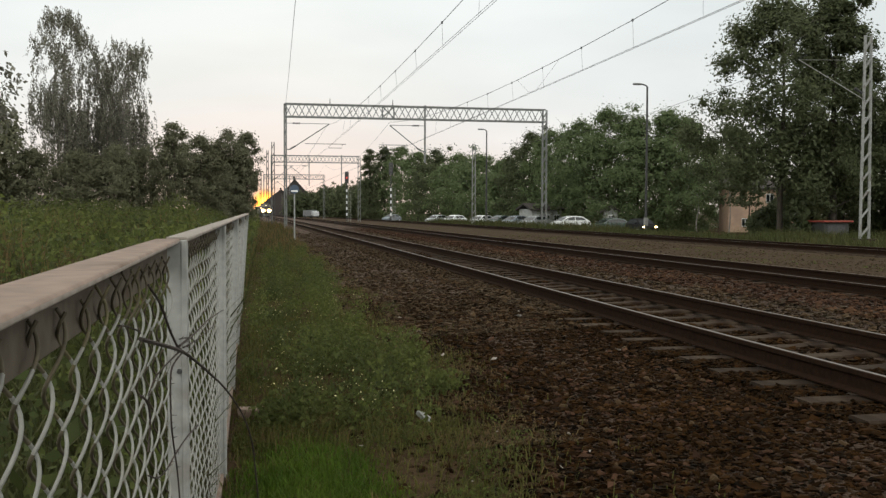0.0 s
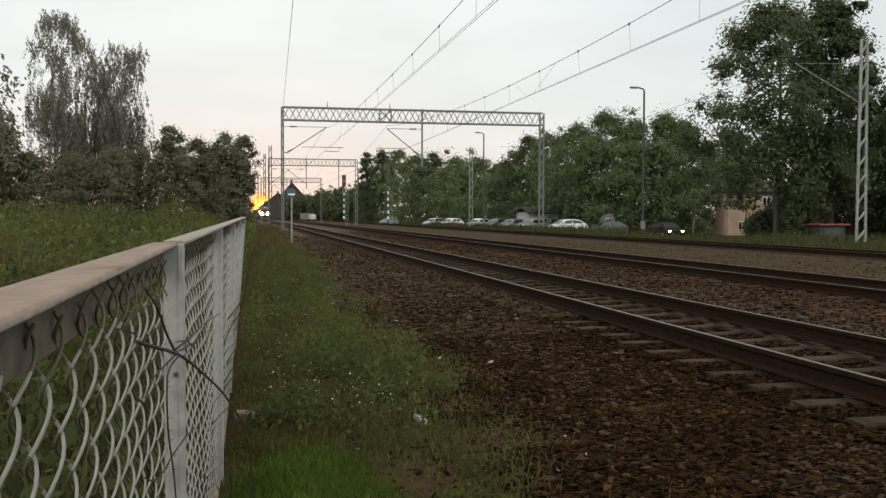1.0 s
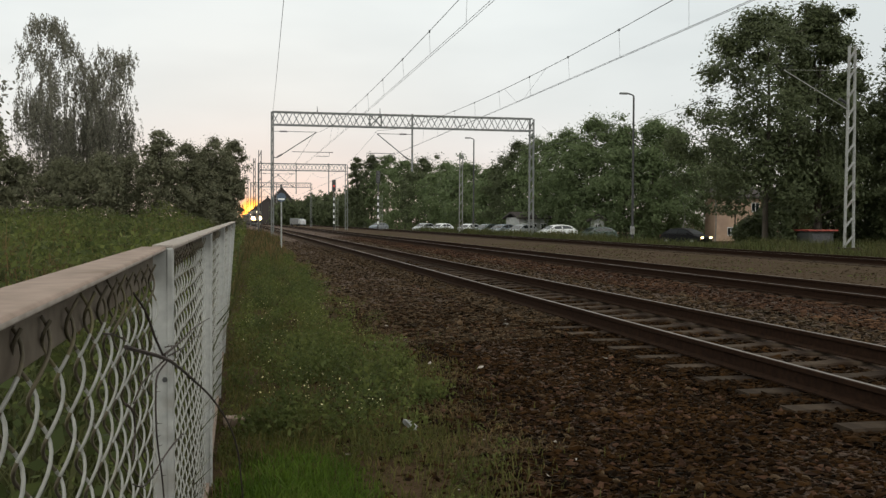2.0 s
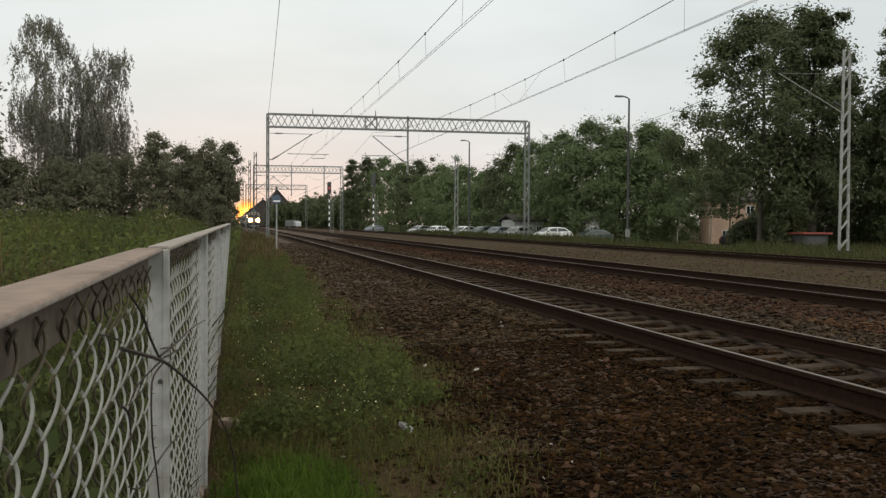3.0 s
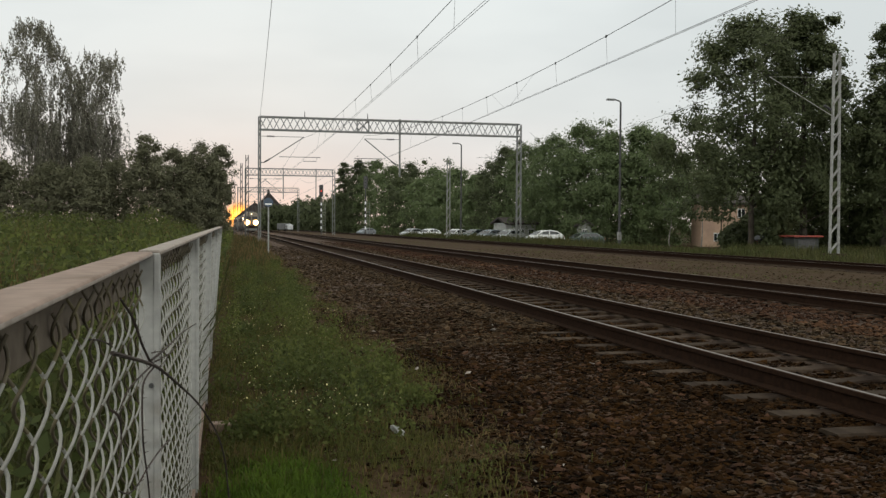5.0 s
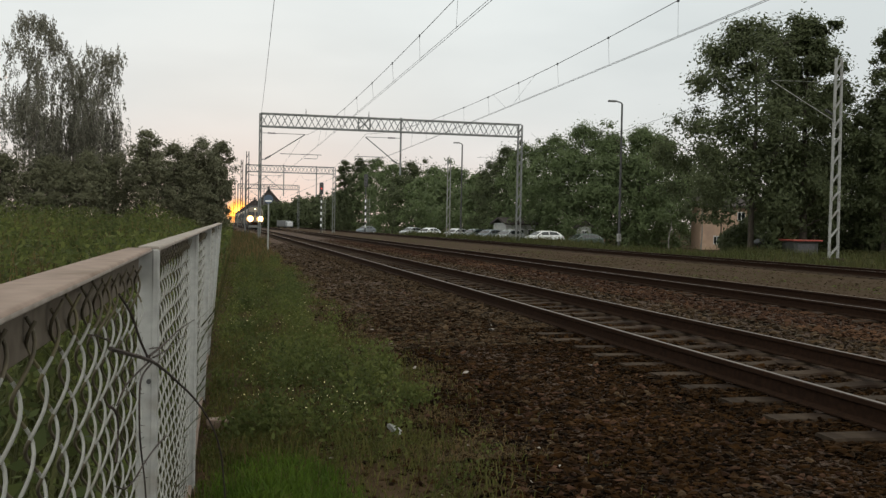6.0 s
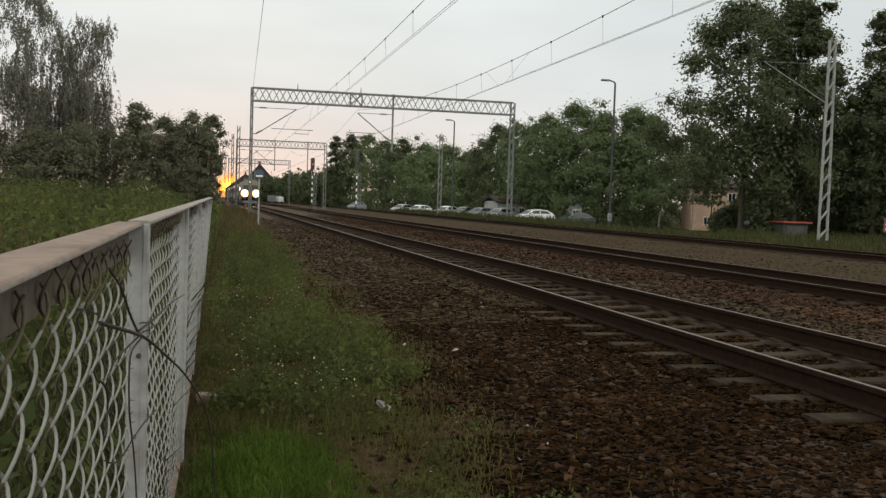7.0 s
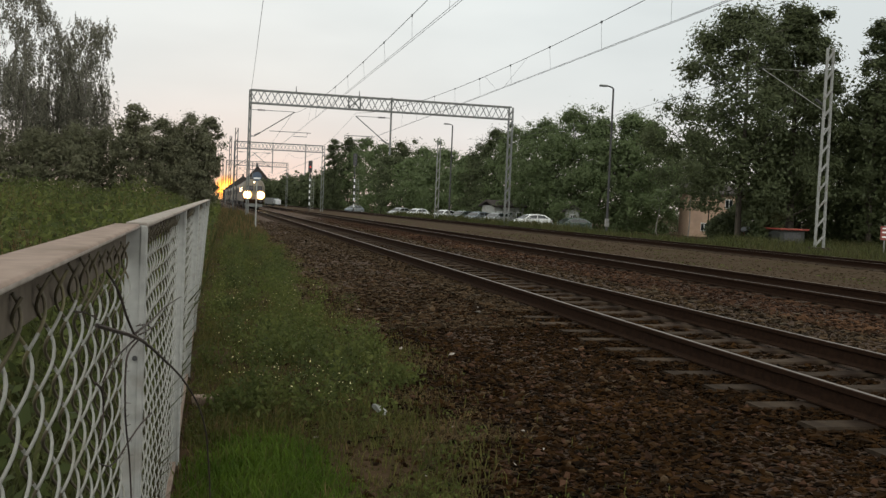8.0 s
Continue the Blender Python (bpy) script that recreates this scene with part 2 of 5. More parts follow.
SIGN_WHITE = mat("sign_white", (0.62, 0.63, 0.64), (0.72, 0.73, 0.74), 4, 0.5, 0)
LOCO_SIDE = mat("loco_dark_green", (0.036, 0.036, 0.0272), (0.0544, 0.0528, 0.04), 3, 0.55, 0.05, dirt=(0.048, 0.0336, 0.0256), spec=0.25)
LOCO_CREAM = mat("loco_cream", (0.14, 0.12, 0.094), (0.19, 0.165, 0.13), 3, 0.5, 0.05, dirt=(0.09, 0.07, 0.055))
COACH_GLASS = mat("dull_coach_glass", (0.012, 0.014, 0.016), (0.02, 0.023, 0.026), 3, 0.55, 0.0, spec=0.15)
# orange glare round the headlights, put into a glowing material
HALO = lamp_mat("headlight_halo", (1.0, 0.48, 0.14), 2.2)
HEADLIGHT = lamp_mat("headlight_glow", (1.0, 0.76, 0.40), 120)
KIOSK_WALL = mat("kiosk_wall", (0.0275, 0.03, 0.0275), (0.0425, 0.045, 0.041), 4, 0.8, 0.1, dirt=(0.02, 0.018, 0.015))
BOARD_RED = mat("faded_red_board", (0.16, 0.035, 0.03), (0.21, 0.05, 0.04), 6, 0.6, 0.1)
TOP_LIGHT = lamp_mat("top_light_glow", (1.0, 0.8, 0.5), 5)
CAR_BLACK = mat("car_black", (0.008, 0.008, 0.009), (0.013, 0.013, 0.014), 2, 0.6, 0, spec=0.08)
# darker brown for the back rail's track-facing side and underside
BACK_RAIL_FACE = mat("back_rail_face", (0.082, 0.067, 0.052), (0.125, 0.105, 0.084), 30, 0.85, 0.2, dirt=(0.060, 0.044, 0.032), dirt_scale=7, dist=0.002, spec=0.15)
CAR_LIGHT = lamp_mat("car_headlight_glow", (1.0, 0.66, 0.30), 14)
RED_SIGNAL = lamp_mat("red_signal_glow", (0.8, 0.04, 0.03), 0.7)


def add_sheen(m, weight, tint):
    """A tinted sheen that brightens a surface seen at a flat angle."""
    b = m.node_tree.nodes["Principled BSDF"]
    b.inputs["Sheen Weight"].default_value = weight
    b.inputs["Sheen Roughness"].default_value = 0.35
    b.inputs["Sheen Tint"].default_value = (*tint, 1)


add_sheen(BALLAST, 0.08, (1.0, 0.80, 0.68))
add_sheen(STONE, 0.03, (1.0, 0.82, 0.56))
add_sheen(STONE_LIGHTER, 0.14, (1.0, 0.84, 0.62))


# ---- mesh helpers ----
def link_mesh(name, bm, material, smooth=False):
    me = bpy.data.meshes.new(name)
    bm.to_mesh(me)
    bm.free()
    for m in material if isinstance(material, (list, tuple)) else [material]:
        me.materials.append(m)
    if smooth:
        me.polygons.foreach_set("use_smooth", [True] * len(me.polygons))
    return new(name, me)


def part(name, bm, material, parent, label="", smooth=False):
    ob = link_mesh(name, bm, material, smooth)
    ob.parent = parent
    if label:
        ob["label"] = label
    return ob


def raw(name, verts, faces, material, parent=None, smooth=False):
    me = bpy.data.meshes.new(name)
    me.from_pydata(verts, [], faces)
    for m in material if isinstance(material, (list, tuple)) else [material]:
        me.materials.append(m)
    if smooth:
        me.polygons.foreach_set("use_smooth", [True] * len(me.polygons))
    ob = new(name, me)
    if parent:
        ob.parent = parent
    return ob


def raw_tris(name, v, n_per, tri, material, parent=None):
    """Many alike pieces: v is (pieces, n_per, 3), tri the faces of one."""
    k = len(v)
    f = (np.asarray(tri)[None] + (np.arange(k) * n_per)[:, None, None]).reshape(-1, len(tri[0]))
    me = bpy.data.meshes.new(name)
    nv, nf, c = k * n_per, len(f), f.shape[1]
    me.vertices.add(nv)
    me.vertices.foreach_set("co", np.ascontiguousarray(v, dtype=np.float32).ravel())
    me.loops.add(nf * c)
    me.loops.foreach_set("vertex_index", f.ravel().astype(np.int32))
    me.polygons.add(nf)
    me.polygons.foreach_set("loop_start", np.arange(0, nf * c, c, dtype=np.int32))
    me.polygons.foreach_set("use_smooth", [False] * nf)
    me.update(calc_edges=True)
    me.validate()
    me.materials.append(material)
    ob = new(name, me)
    if parent:
        ob.parent = parent
    return ob


def box(bm, x0, x1, y0, y1, z0, z1, bevel=0.0, index=0):
    r = bmesh.ops.create_cube(bm, size=1.0)
    bmesh.ops.scale(bm, vec=(x1 - x0, y1 - y0, z1 - z0), verts=r["verts"])
    bmesh.ops.translate(bm, vec=((x0 + x1) / 2, (y0 + y1) / 2, (z0 + z1) / 2), verts=r["verts"])
    faces = list({f for v in r["verts"] for f in v.link_faces})
    for f in faces:
        f.material_index = index
    if bevel:
        edges = list({e for v in r["verts"] for e in v.link_edges})
        bmesh.ops.bevel(bm, geom=edges, offset=bevel, segments=2, affect="EDGES", profile=0.5)
    return bm


def tube(bm, pts, radius, sides=6, taper=None, cap=True):
    pts = [Vector(p) for p in pts]
    rings = []
    for i, p in enumerate(pts):
        d = (pts[min(i + 1, len(pts) - 1)] - pts[max(i - 1, 0)]).normalized()
        up = Vector((0, 0, 1)) if abs(d.z) < 0.9 else Vector((1, 0, 0))
        u = d.cross(up).normalized()
        w = u.cross(d)
        r = radius if taper is None else radius + (taper - radius) * i / max(1, len(pts) - 1)
        rings.append([bm.verts.new(p + (u * math.cos(2 * math.pi * k / sides) + w * math.sin(2 * math.pi * k / sides)) * r) for k in range(sides)])
    for a, b in zip(rings, rings[1:]):
        for k in range(sides):
            bm.faces.new((a[k], a[(k + 1) % sides], b[(k + 1) % sides], b[k]))
    if cap:
        bm.faces.new(rings[0])
        bm.faces.new(rings[-1][::-1])
    return bm


def bar(bm, a, b, w):
    return tube(bm, (a, b), w * 0.7, 4)


def B():
    return bmesh.new()


def thing(name, label, category, at=(0, 0, 0), group="", kind=""):
    ob = new(name)
    ob.location = at
    return tagged(ob, label, category, group, kind)


# ---- the line of the tracks ----
RAIL_TOP = 0.28


def shift(y):
    """How far the line bends aside at y."""
    return -0.008 * y - 2.2e-5 * y * abs(y)


TRACKS = (5.215, 10.75, 20.9)
ALONG = list(np.concatenate([np.arange(-40, 60, 2.5), np.arange(60, 460, 10.0)]))


def ground_z(x, y):
    """Height of the ground: the verge, the ballast bed and the low car park."""
    s = x - shift(y)
    pts = [(-60, 0.15), (-6, 0.1), (-0.3, 0.02), (1.2, 0.0), (2.2, 0.02), (3.4, 0.06), (11.9, 0.06), (13.6, -0.02), (17.5, 0.0), (18.9, 0.06), (21.7, 0.06), (23.5, 0.05),
           (25.5, 0.08), (27.5, -0.30), (34.5, -0.30), (36, -0.5), (200, -0.5)]
    rise = 0.0095 * max(0.0, min(y, 75.0)) * max(0.0, min(1.0, (-s - 1.0) / 3.0)) if y < 200 else 0.0
    for (a, za), (b, zb) in zip(pts, pts[1:]):
        if s < b:
            return rise + za + (zb - za) * max(0.0, (s - a) / (b - a))
    return -0.5


def verge_edge(y):
    """Where the verge gives way to the stones, aside from the line."""
    return 1.60 + 0.013 * np.clip(y, 0, 38) + 0.14 * np.sin(np.asarray(y) * 0.9) + 0.08 * np.sin(np.asarray(y) * 2.3 + 1)


def build_ground():
    xs = [-2500, -600, -150, -60, -30, -15, -6, -3, -1, -0.3, 0.3, 0.8, 1.2, 1.7, 2.2, 2.8, 3.4, 5, 8, 10, 11.9, 12.7, 13.6, 15.5, 17.5, 18.9, 20.3, 21.7, 23.5, 25.5, 27.5, 30, 34.5, 36, 45, 80, 200, 700, 2500]
    ys = [-2500, -600, -150, -60, -30] + list(np.arange(-20, 60, 1.5)) + list(np.arange(60, 460, 10)) + [600, 1000, 2600]
    verts, faces, mats = [], [], []
    for y in ys:
        c = shift(max(-60, min(460, y)))
        for x in xs:
            z = ground_z(x + c, min(y, 75)) if x < -1 and y < 460 else ground_z(x + c, y) if abs(y) < 460 else ground_z(x, 0)
            near = abs(x) < 30 and abs(y) < 80
            verts.append((x + (c if abs(x) < 150 else 0), y, z + ((0.010 if 3 < x < 12 else 0.03) * noise.noise((x * 0.9, y * 0.9, 0)) if near else 0)))
    w = len(xs)
    ob_faces = []
    for j in range(len(ys) - 1):
        for i in range(w - 1):
            ob_faces.append((j * w + i, j * w + i + 1, (j + 1) * w + i + 1, (j + 1) * w + i))
    ob = raw("ground", verts, ob_faces, [SOIL, BALLAST, GRAVEL], smooth=True)
    idx = []
    for j in range(len(ys) - 1):
        for i in range(w - 1):
            m = (xs[i] + xs[i + 1]) / 2
            idx.append(0 if abs(ys[j]) >= 460 else 1 if verge_edge(ys[j]) < m < 12.3 else 2 if 12.3 < m < 23 else 0)
    ob.data.polygons.foreach_set("material_index", idx)
    tagged(ob, "dark soil verge and brown railway ballast bed", "ground", kind="structure")


build_ground()


def rail_profile():
    # foot, web and head of a flat-bottomed rail, centred, top at 0
    half = [(0.075, -0.172), (0.075, -0.160), (0.012, -0.142), (0.009, -0.050), (0.036, -0.038), (0.036, -0.006), (0.028, -0.001), (0.021, 0.0)]
    return half + [(-x, z) for x, z in half[::-1]]


def rail(parent, centre, name="rail"):
    prof = rail_profile()
    n = len(prof)
    verts, faces, idx = [], [], []
    for y in ALONG:
        for px, pz in prof:
            verts.append((centre + shift(y) + px, y, RAIL_TOP + pz))
    for j in range(len(ALONG) - 1):
        for k in range(n):
            faces.append((j * n + k, j * n + (k + 1) % n, (j + 1) * n + (k + 1) % n, (j + 1) * n + k))
            idx.append(1 if k == 7 else 0)
    ob = raw(name, verts, faces, [RAIL_SIDE, RAIL_HEAD], parent)
    ob.data.polygons.foreach_set("material_index", idx)
    return ob


def sleeper_mesh():
    bm = B()
    # trapezoid concrete sleeper, lower in the middle
    secs = [(-1.3, 0.0), (-0.45, 0.0), (-0.30, -0.012), (0.30, -0.012), (0.45, 0.0), (1.3, 0.0)]
    rings = []
    for x, dz in secs:
        rings.append([bm.verts.new((x, sy, z + (dz if z > 0.05 else 0))) for sy, z in ((-0.14, -0.1), (-0.11, 0.085), (-0.095, 0.1), (0.095, 0.1), (0.11, 0.085), (0.14, -0.1))])
    for a, b in zip(rings, rings[1:]):
        for k in range(6):
            bm.faces.new((a[k], b[k], b[(k + 1) % 6], a[(k + 1) % 6]))
    bm.faces.new(rings[0])
    bm.faces.new(rings[-1][::-1])
    bmesh.ops.recalc_face_normals(bm, faces=bm.faces)
    me = bpy.data.meshes.new("sleeper")
    bm.to_mesh(me)
    bm.free()
    me.materials.append(CONCRETE)
    return me


def track(centre, label, singles, far):
    root = thing("railway_track", label, "railway track", kind="structure")
    rail(root, centre - 0.762)
    rail(root, centre + 0.762)
    me = sleeper_mesh()
    rnd = random.Random(int(centre * 10))
    for i in range(singles):
        y = -6.515 + i * 0.665
        ob = new("sleeper", me)
        ob.parent = root
        ob.location = (centre + shift(y) + rnd.uniform(-0.02, 0.02), y + rnd.uniform(-0.02, 0.02), -0.004 + rnd.uniform(-0.008, 0.008))
        ob.rotation_euler = (0, 0, rnd.uniform(-0.012, 0.012))
    v = np.array([x.co for x in me.vertices])
    n = len(v)
    ys = np.arange(-6.515 + singles * 0.665, far, 0.665)
    allv = np.repeat(v[None], len(ys), 0)
    allv[:, :, 1] += ys[:, None]
    allv[:, :, 0] += np.array([centre + shift(y) for y in ys])[:, None]
    allv[:, :, 2] -= 0.012
    verts = allv.reshape(-1, 3)
    faces = [tuple(i + n * k for i in p.vertices) for k in range(len(ys)) for p in me.polygons]
    ob = raw("far_sleepers", [tuple(p) for p in verts], faces, CONCRETE, root)
    tagged(ob, kind="stuff")


track(TRACKS[0], "main railway track with rusty rails on concrete sleepers", 162, 260)
track(TRACKS[1], "second main railway track with polished rail heads", 60, 220)
track(TRACKS[2], "little-used siding track with dark rusty rails in weeds", 40, 200)


# ---- fence beside the camera ----
FX = -0.197          # its track-facing side
MX = -0.238          # the plane of the mesh
FB = 0.07
POSTS = (-2.5, 0.0, 2.5, 5.0, 7.5, 10.0, 12.5)


def fence_top(y):
    """The fence rises a little along the line; its first panels sag."""
    return 1.386 + 0.0054 * (y - 2.5) if y > 2.5 else 1.382 - 0.0075 * (2.5 - y)


def mesh_panel(parent, y0, y1, z0):
    """Chain link: flat spirals, each hooked into the next."""
    d = 0.132
    cols = int((y1 - y0) / (d / 2))
    per, sides = (14, 5) if y1 < 6 else (8, 3)
    verts, faces, wire_idx = [], [], []
    rnd = random.Random(int(y0 * 10))
    for c in range(cols):
        yc = y0 + (c + 0.5) * d / 2
        worn = fence_top(yc) - (0.05 + 0.035 * yc + 0.05 * noise.noise((yc * 3, 0, 0)) if y0 < 2 else 0.09)
        n = int((fence_top(yc) - 0.03 - z0) / d * per) + 1
        th = np.arange(n) / per * 2 * np.pi
        ph = th + (math.pi if c % 2 else 0)
        py = yc + rnd.uniform(-0.003, 0.003) - 0.0370 * np.cos(ph)
        px = MX + 0.0100 * np.sin(ph) + 0.004 * math.sin(c * 0.37)
        pz = z0 + th / (2 * np.pi) * d + rnd.uniform(-0.003, 0.003)
        p = np.stack([px, py, pz], 1)
        t = np.gradient(p, axis=0)
        t /= np.linalg.norm(t, axis=1)[:, None]
        u = np.cross(t, np.array([1.0, 0, 0]))
        u /= np.linalg.norm(u, axis=1)[:, None]
        w = np.cross(t, u)
        base = len(verts)
        for k in range(sides):
            a = 2 * math.pi * k / sides
            verts.extend(map(tuple, p + 0.0026 * (math.cos(a) * u + math.sin(a) * w)))
        for k in range(sides):
            k2 = (k + 1) % sides
            for i in range(n - 1):
                faces.append((base + k * n + i, base + k2 * n + i, base + k2 * n + i + 1, base + k * n + i + 1))
                # darker wire on the back half of each spiral and the top rows
                wire_idx.append(1 if math.sin(ph[i]) < -0.05 or pz[i] > worn else 0)
    ob = raw("chain_link", verts, faces, [FENCE_WIRE, DARK_WIRE], parent, smooth=True)
    ob.data.polygons.foreach_set("material_index", wire_idx)
    ob["label"] = "white coated chain-link wire"
    return ob


def prism(bm, a, b):
    """A bar whose two end sections, lists of (x, z) at a y, may differ."""
    (ya, sa), (yb, sb) = a, b
    va = [bm.verts.new((x, ya, z)) for x, z in sa]
    vb = [bm.verts.new((x, yb, z)) for x, z in sb]
    n = len(va)
    for i in range(n):
        bm.faces.new((va[i], va[(i + 1) % n], vb[(i + 1) % n], vb[i]))
    bm.faces.new(va[::-1])
    bm.faces.new(vb)
    bmesh.ops.recalc_face_normals(bm, faces=bm.faces)
    bmesh.ops.bevel(bm, geom=list(bm.edges), offset=0.0018, segments=2, affect="EDGES", profile=0.5)
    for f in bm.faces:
        # the track-facing side and the underside take the second material
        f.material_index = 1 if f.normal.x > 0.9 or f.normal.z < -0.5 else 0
    return bm


def cap_section(x0, x1, z, lip):
    # a flat top with a rounded lip turned down on the track side
    return [(x0, z), (x1 - 0.004, z), (x1, z - 0.004), (x1, z - lip), (x1 - 0.006, z - lip), (x1 - 0.007, z - 0.007), (x0, z - 0.007)]


def fence():
    root = thing("fence", "low white-painted steel fence with chain-link panels", "fence")
    for i, y in enumerate(POSTS):
        top = fence_top(y + 0.01)
        bm = B()
        box(bm, FX - 0.053, FX - 0.014, y, y + 0.040, -0.1, top - 0.008, 0.002)
        part("post", bm, FENCE_PAINT, root)
        bm = B()
        box(bm, FX - 0.017, FX, y - 0.004, y + 0.034, -0.1, top - 0.0075, 0.004)
        part("post_flange", bm, FENCE_PAINT, root)
        bm = B()
        box(bm, FX - 0.10, FX + 0.01, y - 0.05, y + 0.10, -0.15, 0.05, 0.02)
        part("footing", bm, CONCRETE, root, "rough concrete footing")
    for a, b in zip(POSTS, POSTS[1:]):
        za, zb = fence_top(a + 0.01), fence_top(b)
        if a < 2:
            # the nearest caps are wider, bent and set a little lower
            sa, sb = cap_section(-0.286, -0.190, za, 0.010), cap_section(-0.276, -0.214, zb, 0.010)
        else:
            sa, sb = cap_section(-0.250, FX + 0.002, za, 0.012), cap_section(-0.250, FX + 0.002, zb, 0.012)
        part("top_rail", prism(B(), (a + 0.002, sa), (b - 0.002, sb)), [FENCE_TOP if a < 2 else FENCE_LIP, FENCE_LIP], root, "weathered beige cap rail")
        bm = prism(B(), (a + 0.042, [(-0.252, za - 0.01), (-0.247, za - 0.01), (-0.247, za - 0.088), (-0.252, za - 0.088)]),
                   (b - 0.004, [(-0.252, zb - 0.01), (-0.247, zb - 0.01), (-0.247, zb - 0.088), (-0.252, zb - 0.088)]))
        part("back_rail", bm, [FENCE_TOP, BACK_RAIL_FACE], root, "weathered brown rail behind the mesh")
        part("bottom_rail", box(B(), FX - 0.045, FX - 0.015, a + 0.042, b - 0.004, FB - 0.03, FB, 0.003), FENCE_TOP, root)
        mesh_panel(root, a + 0.05, b - 0.01, FB)
    bm = B()
    bmesh.ops.create_cone(bm, cap_ends=True, segments=10, radius1=0.007, radius2=0.006, depth=0.008, matrix=pose(FX - 0.022, 2.496, 1.035, 90))
    part("bolt", bm, DARK_STEEL, root)
    # the farther posts have sunk over and lean towards the line
    for ob in root.children:
        co = np.empty(len(ob.data.vertices) * 3)
        ob.data.vertices.foreach_get("co", co)
        co = co.reshape(-1, 3)
        co[:, 0] -= np.clip((co[:, 1] - 4.8) * 0.0095, 0, 0.075) * (1.42 - co[:, 2])
        ob.data.vertices.foreach_set("co", co.ravel())
        ob.data.update()
    return root


fence()


def smooth_line(pts, n=8):
    """A smooth line through the points."""
    pts = [Vector(p) for p in pts]
    out = []
    for i in range(len(pts) - 1):
        p0, p1, p2, p3 = pts[max(i - 1, 0)], pts[i], pts[i + 1], pts[min(i + 2, len(pts) - 1)]
        for k in range(n):
            t = k / n
            out.append(0.5 * (2 * p1 + (p2 - p0) * t + (2 * p0 - 5 * p1 + 4 * p2 - p3) * t * t + (3 * p1 - p0 - 3 * p2 + p3) * t ** 3))
    out.append(pts[-1])
    return out


def bramble():
    root = thing("dry_bramble", "dry dark bramble stems tangled in the fence mesh", "bramble")
    x = FX + 0.012
    stems = [
        ([(x - .03, 1.70, 1.227), (x - .01, 1.84, 1.197), (x, 2.04, 1.159), (x + .005, 2.32, 1.102), (x + .02, 2.81, 0.98), (-0.13, 3.3, 0.83), (-0.083, 3.6, 0.677), (-0.053, 3.75, 0.542), (-0.04, 3.85, 0.40), (-0.03, 3.9, 0.26), (-0.02, 3.95, 0.0)], 0.0042, 0.003),
        ([(x - .03, 1.82, 1.313), (x - .02, 1.94, 1.263), (x - .01, 2.01, 1.204), (x, 2.12, 1.143)], 0.0025, 0.003),
        ([(x, 2.12, 1.155), (x, 2.58, 1.124), (x, 3.24, 1.088), (x, 4.34, 1.006)], 0.003, 0.0018),
        ([(x, 2.22, 1.137), (x, 2.69, 1.094), (x, 3.6, 1.026)], 0.0022, 0.0012),
        ([(x, 2.12, 1.143), (x - .01, 1.89, 1.146), (x - .02, 1.83, 1.134), (x - .03, 1.8, 1.107)], 0.0022, 0.0014),
        ([(x, 2.18, 1.13), (x, 1.95, 1.135), (x, 1.91, 1.096), (x, 1.92, 1.037), (x, 1.95, 0.99), (x, 2.06, 0.873), (x, 2.15, 0.7), (x, 2.3, 0.3), (x, 2.35, 0.0)], 0.0022, 0.0015),
        ([(x, 2.66, 0.856), (x, 2.28, 0.911), (x, 2.0, 0.943), (x - .01, 1.94, 0.931), (x - .02, 1.86, 0.934), (x - .03, 1.79, 0.959)], 0.0024, 0.0015),
        ([(x, 2.12, 1.17), (x, 2.39, 1.137), (x, 2.58, 1.098), (x, 2.3, 1.112), (x, 2.12, 1.151)], 0.0016, 0.0012),
        ([(x - .05, 1.53, 1.273), (x - .04, 1.65, 1.254), (x - .03, 1.71, 1.236)], 0.0016, 0.001),
        ([(x - .04, 1.78, 1.111), (x - .03, 1.8, 1.092), (x - .03, 1.83, 1.047), (x - .03, 1.79, 1.003)], 0.0026, 0.0016),
    ]
    for pts, r0, r1 in stems:
        line = smooth_line(pts)
        bm = tube(B(), line, r0, 6, r1)
        rnd = random.Random(int(pts[0][1] * 100))
        for p in line[2:-1:3]:
            a = Vector((rnd.uniform(0, 1), rnd.uniform(-1, 1), rnd.uniform(-1, 1))).normalized() * 0.012
            tube(bm, (p, p + a), 0.0012, 3, 0.0003)
        part("stem", bm, THORN, root)


bramble()


# ---- gantries, masts, wires ----
def truss(parent, x0, x1, y, top, depth=1.05, wide=0.5, step=0.55):
    for yy in (y - wide / 2, y + wide / 2):
        for z in (top, top - depth):
            part("chord", box(B(), x0, x1, yy - 0.05, yy + 0.05, z - 0.06, z + 0.06), GREY_STEEL, parent)
    for side, yy in enumerate((y - wide / 2, y + wide / 2)):
        bm = B()
        n = int((x1 - x0) / step)
        s = (x1 - x0) / n
        for i in range(n):
            a, b = (top, top - depth) if (i + side) % 2 else (top - depth, top)
            bar(bm, (x0 + i * s, yy, a), (x0 + (i + 1) * s, yy, b), 0.045)
        part("lattice", bm, GREY_STEEL, parent)


